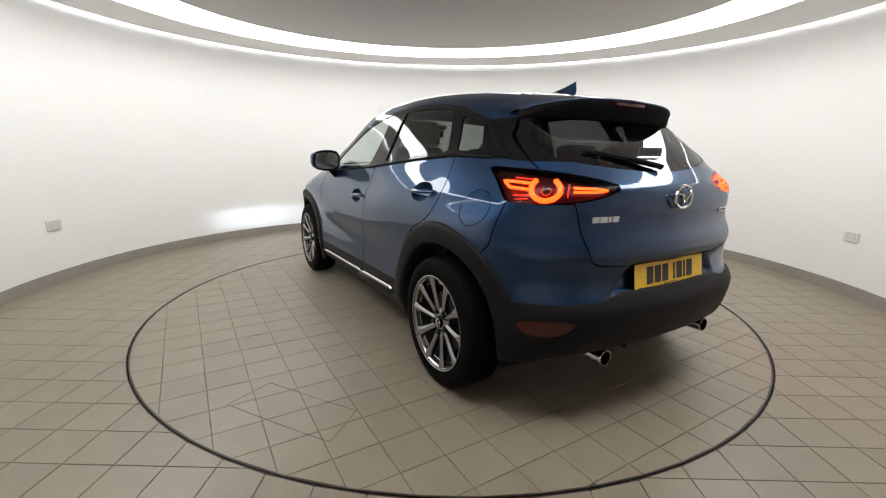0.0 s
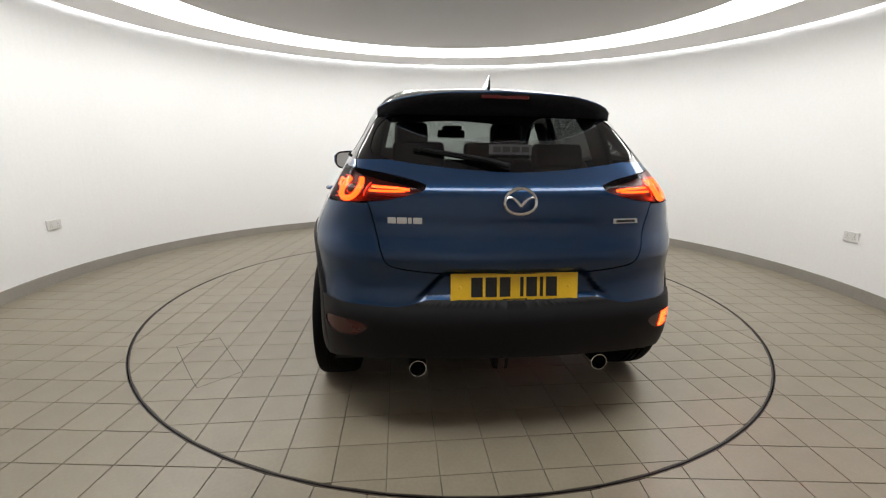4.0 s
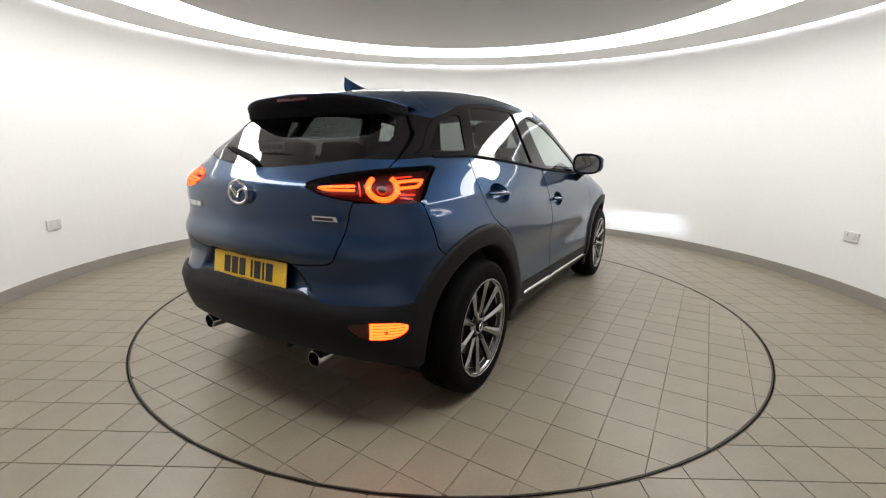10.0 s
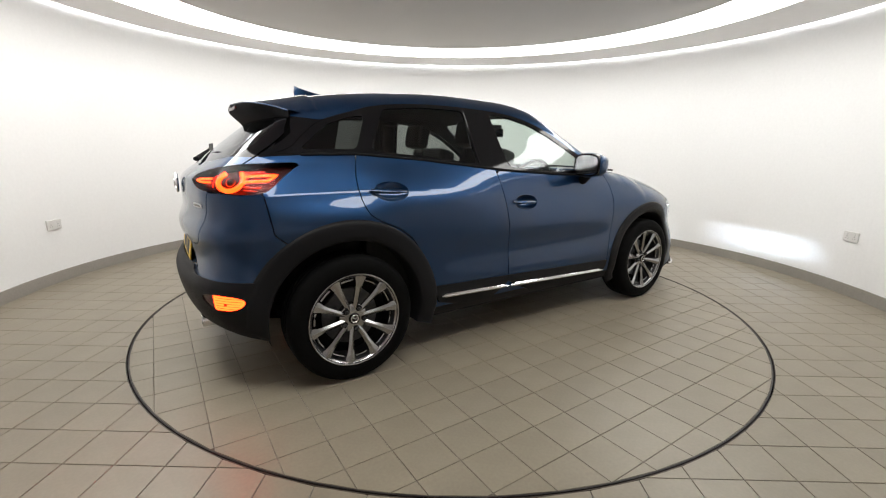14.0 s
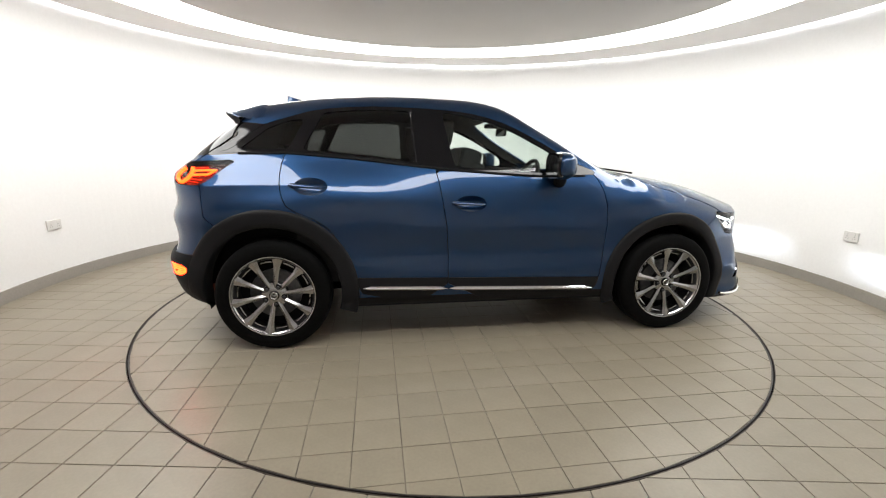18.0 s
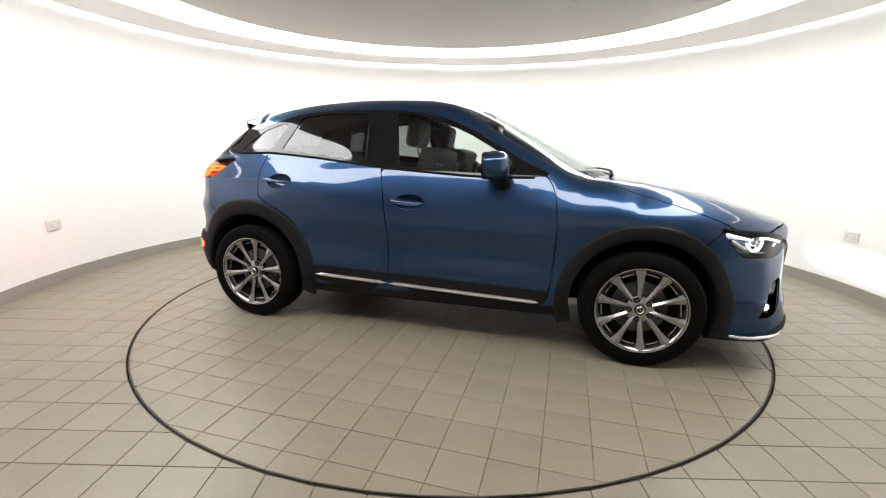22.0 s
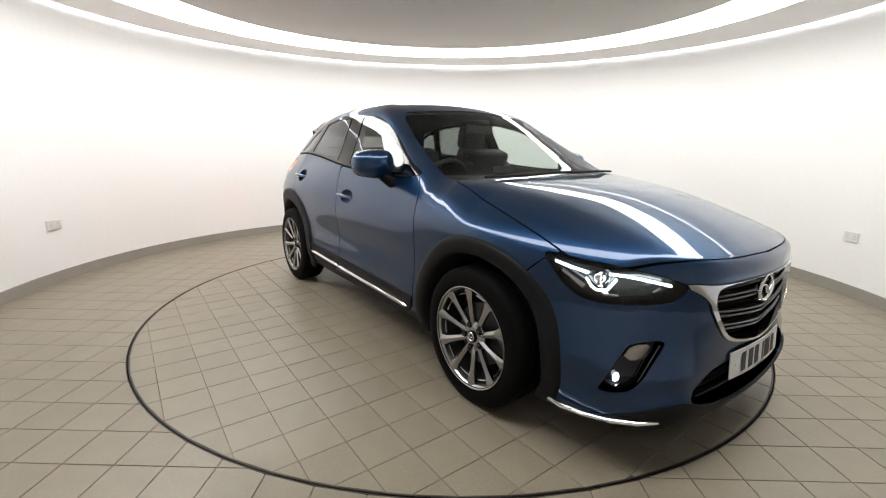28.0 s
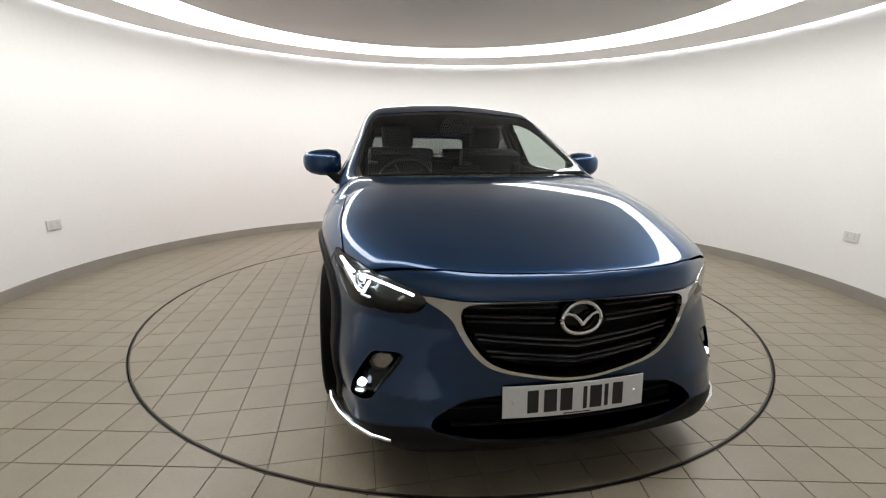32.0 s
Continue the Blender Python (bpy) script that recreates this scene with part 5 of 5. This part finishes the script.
box(bm, -1.6475, -1.63, -0.105, 0.105, 1.408, 1.424, 0.003)
part("high_brake_light", bm, BRAKE_RED, spoiler)

bm = bmesh.new()
rings = []
for x, zb, zt, w in ((-1.085, 0, 0.006, 0.006), (-1.14, 0, 0.022, 0.018), (-1.20, 0, 0.042, 0.020), (-1.25, 0, 0.062, 0.014), (-1.285, 0.02, 0.078, 0.006), (-1.29, 0.05, 0.082, 0.003)):
    base = float(TOP(x)) - 0.004
    rings.append([bm.verts.new(c) for c in ((x, -w, base + zb), (x + 0.004, -w * 0.45, base + zt * 0.6), (x + 0.004, 0, base + zt), (x + 0.004, w * 0.45, base + zt * 0.6), (x, w, base + zb))])
for a, b in zip(rings, rings[1:]):
    for k in range(4):
        bm.faces.new((a[k], a[k + 1], b[k + 1], b[k]))
bm.faces.new(rings[-1])
part("antenna_fin", bm, PAINT, car, "shark fin antenna")

wp = lift("rear", [(0.020, 1.122), (0.10, 1.145), (0.23, 1.168), (0.37, 1.190)])
bm = bmesh.new()
tube(bm, [(q[0] - 0.022 + 0.006 * k, q[1], q[2] + 0.006) for k, q in enumerate(wp)], [0.018, 0.013, 0.009, 0.006], 10, 0.7)
wiper = part("rear_wiper", bm, MATT_BLACK, tailgate, "black rear wiper arm")
bm = bmesh.new()
wp = lift("rear", [(0.04, 1.128), (0.20, 1.158), (0.40, 1.192)])
tube(bm, [(q[0] - 0.010, q[1], q[2]) for q in wp], 0.006, 6)
part("wiper_blade", bm, RUBBER, wiper)

# screen wipers lie along the foot of the windscreen
for pts in (((1.09, -0.62, 0.0), (1.12, -0.2, 0), (1.10, 0.05, 0)), ((1.125, 0.0, 0), (1.08, 0.35, 0), (0.99, 0.62, 0))):
    line = []
    for x, y, _ in pts:
        line.append((x, y, float(TOP(x) - CROWN(x) * y * y) + 0.016))
    bm = bmesh.new()
    tube(bm, line, 0.011, 8, 0.6)
    part("wiper", bm, MATT_BLACK, car, "black screen wiper")
# ---- the cabin ----
bm = bmesh.new()
box(bm, -1.62, 0.98, -0.69, 0.69, 0.36, 0.40, 0.01)
part("cabin_floor", bm, MATT_BLACK, car)
for s in (-1, 1):
    for x0, x1 in ((-1.15, -0.26), (-0.22, 0.80)):
        slab("door_card", [(x0, s * 0.735, 0.38), (x1, s * 0.735, 0.38), (x1, s * 0.735, 0.90), (x1, s * 0.700, 1.045), (x0, s * 0.705, 1.08 if x0 > -0.5 else 1.13), (x0, s * 0.735, 0.90)][:], (0, -s * 0.03, 0), SEAT_CLOTH, car)
    slab("quarter_lining", [(-1.62, s * 0.62, 0.40), (-1.16, s * 0.68, 0.40), (-1.16, s * 0.68, 1.14), (-1.62, s * 0.60, 1.12)], (0, -s * 0.03, 0), MATT_BLACK, car)
    # closed lining behind the small rear windows
    slab("rear_lining", [(-1.60, s * 0.560, 1.10), (-1.28, s * 0.618, 1.11), (-1.19, s * 0.540, 1.41), (-1.45, s * 0.500, 1.38)], (0, -s * 0.02, 0), MATT_BLACK, car)
    # pillar behind the front door
    bm = bmesh.new()
    tube(bm, [(-0.29, s * 0.70, 1.06), (-0.33, s * 0.635, 1.25), (-0.355, s * 0.565, 1.40)], [0.055, 0.05, 0.045], 10, 0.45)
    part("pillar_lining", bm, TRIM_GREY, car)
bm = bmesh.new()
box(bm, 0.56, 0.99, -0.69, 0.69, 0.62, 1.0, 0.04)
dash = part("dashboard", bm, SEAT_CLOTH, car, "black dashboard")
bm = bmesh.new()
box(bm, 0.53, 0.80, -0.60, -0.16, 0.93, 1.045, 0.03)
part("binnacle", bm, MATT_BLACK, dash)
bm = bmesh.new()
box(bm, 0.565, 0.585, -0.09, 0.10, 1.0, 1.10, 0.006)
part("screen", bm, GLOSS_BLACK, dash)
wheel_m = pose(0.40, -0.37, 0.965, 0, -66, 0)
bm = bmesh.new()
tube(bm, [(0.185 * math.cos(t), 0.185 * math.sin(t), 0) for t in np.linspace(0, 2 * math.pi, 41)], 0.015, 8)
for t in (90, 210, 330):
    tube(bm, [(0, 0, -0.02), (0.18 * math.cos(radians(t)), 0.18 * math.sin(radians(t)), 0)], 0.013, 6, 1.6)
lathe(bm, [(0.012, 0.0), (0.010, 0.06), (-0.03, 0.062)], 20, "z")
bmesh.ops.transform(bm, matrix=wheel_m, verts=bm.verts)
part("steering_wheel", bm, SEAT_CLOTH, car)
bm = bmesh.new()
tube(bm, [(0.42, -0.37, 0.955), (0.62, -0.37, 0.88)], 0.03, 10)
part("steering_column", bm, MATT_BLACK, car)


def cushion(bm, length, width, thick, m, bevel=0.045):
    box(bm, -length / 2, length / 2, -width / 2, width / 2, -thick / 2, thick / 2, bevel, m)


for s in (-1, 1):
    y = s * 0.365
    bm = bmesh.new()
    cushion(bm, 0.50, 0.50, 0.16, pose(0.16, y, 0.60, 0, -8, 0))
    seat = part("front_seat", bm, SEAT_CLOTH, car, "dark leather front seat")
    bm = bmesh.new()
    cushion(bm, 0.60, 0.48, 0.15, pose(-0.11, y, 0.92, 0, 106 - 180, 0))
    part("backrest", bm, SEAT_CLOTH, seat)
    for k in (-1, 1):
        bm = bmesh.new()
        cushion(bm, 0.50, 0.08, 0.10, pose(-0.06, y + k * 0.205, 0.88, 0, -74, 0), 0.03)
        part("bolster", bm, SEAT_CLOTH, seat)
    bm = bmesh.new()
    cushion(bm, 0.19, 0.25, 0.11, pose(-0.195, y, 1.31, 0, -80, 0), 0.05)
    rest = part("headrest", bm, SEAT_CLOTH, seat)
    for k in (-1, 1):
        bm = bmesh.new()
        tube(bm, [(-0.17, y + k * 0.06, 1.14), (-0.19, y + k * 0.06, 1.26)], 0.006, 6)
        part("post", bm, CHROME, rest)
bm = bmesh.new()
cushion(bm, 0.48, 1.20, 0.16, pose(-0.95, 0, 0.62, 0, -6, 0))
bench = part("rear_bench", bm, SEAT_CLOTH, car, "dark leather rear bench")
bm = bmesh.new()
cushion(bm, 0.58, 1.20, 0.13, pose(-1.24, 0, 0.86, 0, -70, 0))
part("bench_back", bm, SEAT_CLOTH, bench)
for y in (-0.36, 0.0, 0.36):
    bm = bmesh.new()
    cushion(bm, 0.13, 0.26, 0.08, pose(-1.335, y, 1.165, 0, -72, 0), 0.03)
    part("bench_headrest", bm, SEAT_CLOTH, bench)
bm = bmesh.new()
box(bm, -1.70, -1.36, -0.60, 0.60, 1.035, 1.055, 0.006)
part("parcel_shelf", bm, MATT_BLACK, car)
bm = bmesh.new()
box(bm, 0.31, 0.335, -0.12, 0.12, 1.315, 1.38, 0.012)
inside_mirror = part("inside_mirror", bm, GLOSS_BLACK, car)
bm = bmesh.new()
box(bm, 0.20, 0.35, -0.08, 0.08, 1.378, 1.412, 0.015)
part("sensor_pod", bm, MATT_BLACK, inside_mirror)
# dealer's strip in the rear window, as plain bars
bm = bmesh.new()
box(bm, -1.775, -1.772, -0.09, 0.09, 1.175, 1.215)
sticker = part("window_strip", bm, FILM_GREY, car, "pale strip with plain bars")
for k in range(4):
    bm = bmesh.new()
    box(bm, -1.777, -1.7755, -0.078 + 0.04 * k, -0.046 + 0.04 * k, 1.184, 1.206)
    part("strip_bar", bm, PLATE_INK, sticker)
# ---- floor tiles, last ----
def tile_mesh(outline, name, z=0.0):
    """A tile with a soft edge: its top a little inside its foot."""
    c = sum((Vector(p) for p in outline), Vector((0, 0))) / len(outline)
    n = len(outline)
    verts = [(p[0], p[1], -0.005) for p in outline] + [(p[0], p[1], -0.0012) for p in outline]
    verts += [(p[0] + (c.x - p[0]) * 0.015, p[1] + (c.y - p[1]) * 0.015, z) for p in outline]
    faces = [tuple(range(2 * n, 3 * n))]
    for k in range(n):
        j = (k + 1) % n
        faces += [(k, j, n + j, n + k), (n + k, n + j, 2 * n + j, 2 * n + k)]
    return verts, faces


def clip(poly, inside):
    """Clips a convex outline to where inside(p) is positive."""
    out = []
    for a, b in zip(poly, poly[1:] + poly[:1]):
        fa, fb = inside(a), inside(b)
        if fa >= 0:
            out.append(a)
        if fa * fb < 0:
            t = fa / (fa - fb)
            out.append((a[0] + (b[0] - a[0]) * t, a[1] + (b[1] - a[1]) * t))
    return out


def area_of(poly):
    return 0.5 * abs(sum(a[0] * b[1] - b[0] * a[1] for a, b in zip(poly, poly[1:] + poly[:1])))


def lay_tiles(parent, px, py, x0, y0, turn, keep, reach, near, thing_label):
    gap = 0.0016
    whole, faces = tile_mesh([(-px / 2 + gap, -py / 2 + gap), (px / 2 - gap, -py / 2 + gap), (px / 2 - gap, py / 2 - gap), (-px / 2 + gap, py / 2 - gap)], "tile")
    me = bpy.data.meshes.new("tile")
    me.from_pydata(whole, [], faces)
    me.materials.append(TILE)
    c, s = math.cos(turn), math.sin(turn)
    full, rest_v, rest_f = [], [], []
    for i in range(-40, 41):
        for j in range(-40, 41):
            cx, cy = x0 + (i + 0.5) * px, y0 + (j + 0.5) * py
            if abs(cx) > reach or abs(cy) > reach:
                continue
            corners = [(cx + dx * (px / 2 - gap), cy + dy * (py / 2 - gap)) for dx, dy in ((-1, -1), (1, -1), (1, 1), (-1, 1))]
            corners = [(c * x - s * y, s * x + c * y) for x, y in corners]
            state = [keep(p) for p in corners]
            if min(state) >= 0:
                full.append((c * cx - s * cy, s * cx + c * cy))
            elif max(state) > 0:
                poly = clip(corners, keep)
                if len(poly) > 2 and area_of(poly) > 2e-4:
                    v, f = tile_mesh(poly, "tile")
                    rest_f += [tuple(k + len(rest_v) for k in q) for q in f]
                    rest_v += v
    full.sort(key=near)
    for x, y in full[:300]:
        ob = new("tile", me)
        ob.parent = parent
        lift = random.uniform(-0.0004, 0.0002)
        ob.matrix_basis = pose(x, y, lift, random.uniform(-0.12, 0.12), random.uniform(-0.12, 0.12), math.degrees(turn))
    for x, y in full[300:]:
        rest_f += [tuple(k + len(rest_v) for k in q) for q in faces]
        rest_v += [(x + c * vx - s * vy, y + s * vx + c * vy, vz) for vx, vy, vz in whole]
    tagged(link("tiles", rest_v, rest_f, TILE, parent, thing_label, smooth=False), kind="stuff")


def in_room(p):
    x, y = p
    d_table = math.hypot(x, y) - (TABLE_R + 0.0078)
    if y > -1.5:
        d_wall = WALL_R - math.hypot(x - WALL_C.x, y - WALL_C.y)
    else:
        d_wall = min(2.97 - abs(x), y + 4.6)
    return min(d_table, d_wall)


lay_tiles(floor, 0.1985, 0.2, -1.266, -2.112, 0.0, in_room, 4.7, lambda p: math.hypot(p[0], p[1] + 2.6), "beige floor tiles cut and laid up to the wall")
lay_tiles(table, 0.2, 0.1985, 0.090, 0.0715, 0.0, lambda p: TABLE_R - 0.0115 - math.hypot(*p), 2.5, lambda p: -math.hypot(*p), "beige turntable tiles")


CUTS = [(-0.895, 1.78), (-0.785, 1.57), (-1.12, 1.356), (-1.176, 1.314), (-1.243, 1.271), (-1.288, 1.314), (-1.403, 1.439), (-1.318, 1.501), (-1.136, 1.623), (-0.895, 1.78)]
for k, (p, q) in enumerate(zip(CUTS, CUTS[1:])):
    p, q = Vector(p), Vector(q)
    side = Vector((p.y - q.y, q.x - p.x)).normalized() * 0.0013
    bm = bmesh.new()
    foot = [bm.verts.new((v.x, v.y, -0.0005)) for v in (p - side, q - side, q + side, p + side)]
    top = [bm.verts.new((v.co.x, v.co.y, 0.0006)) for v in foot]
    bm.faces.new(top)
    for i in range(4):
        bm.faces.new((foot[i], foot[(i + 1) % 4], top[(i + 1) % 4], top[i]))
    part("saw_cut", bm, GROUT, table, "thin dark cut across the tiles")


def motions():
    """Turntable and car turn together at a steady pace."""
    turn = [(0, 121.86), (4, 96.75), (8, 71.86), (12, 47.01), (16, 22.15), (20, -2.71), (24, -27.57), (28, -52.44), (32, -77.39)]
    ts = np.arange(0, 32.01, 1.0)
    angles = np.interp(ts, [t for t, _ in turn], [a for _, a in turn])
    walk(table, [(float(t), pose(0, 0, 0, 0, 0, float(a))) for t, a in zip(ts, angles)])
    walk(car, [(float(t), pose(0, 0, 0, 0, 0, float(a)) @ pose(0.071, -0.047, 0)) for t, a in zip(ts, angles)])


motions()
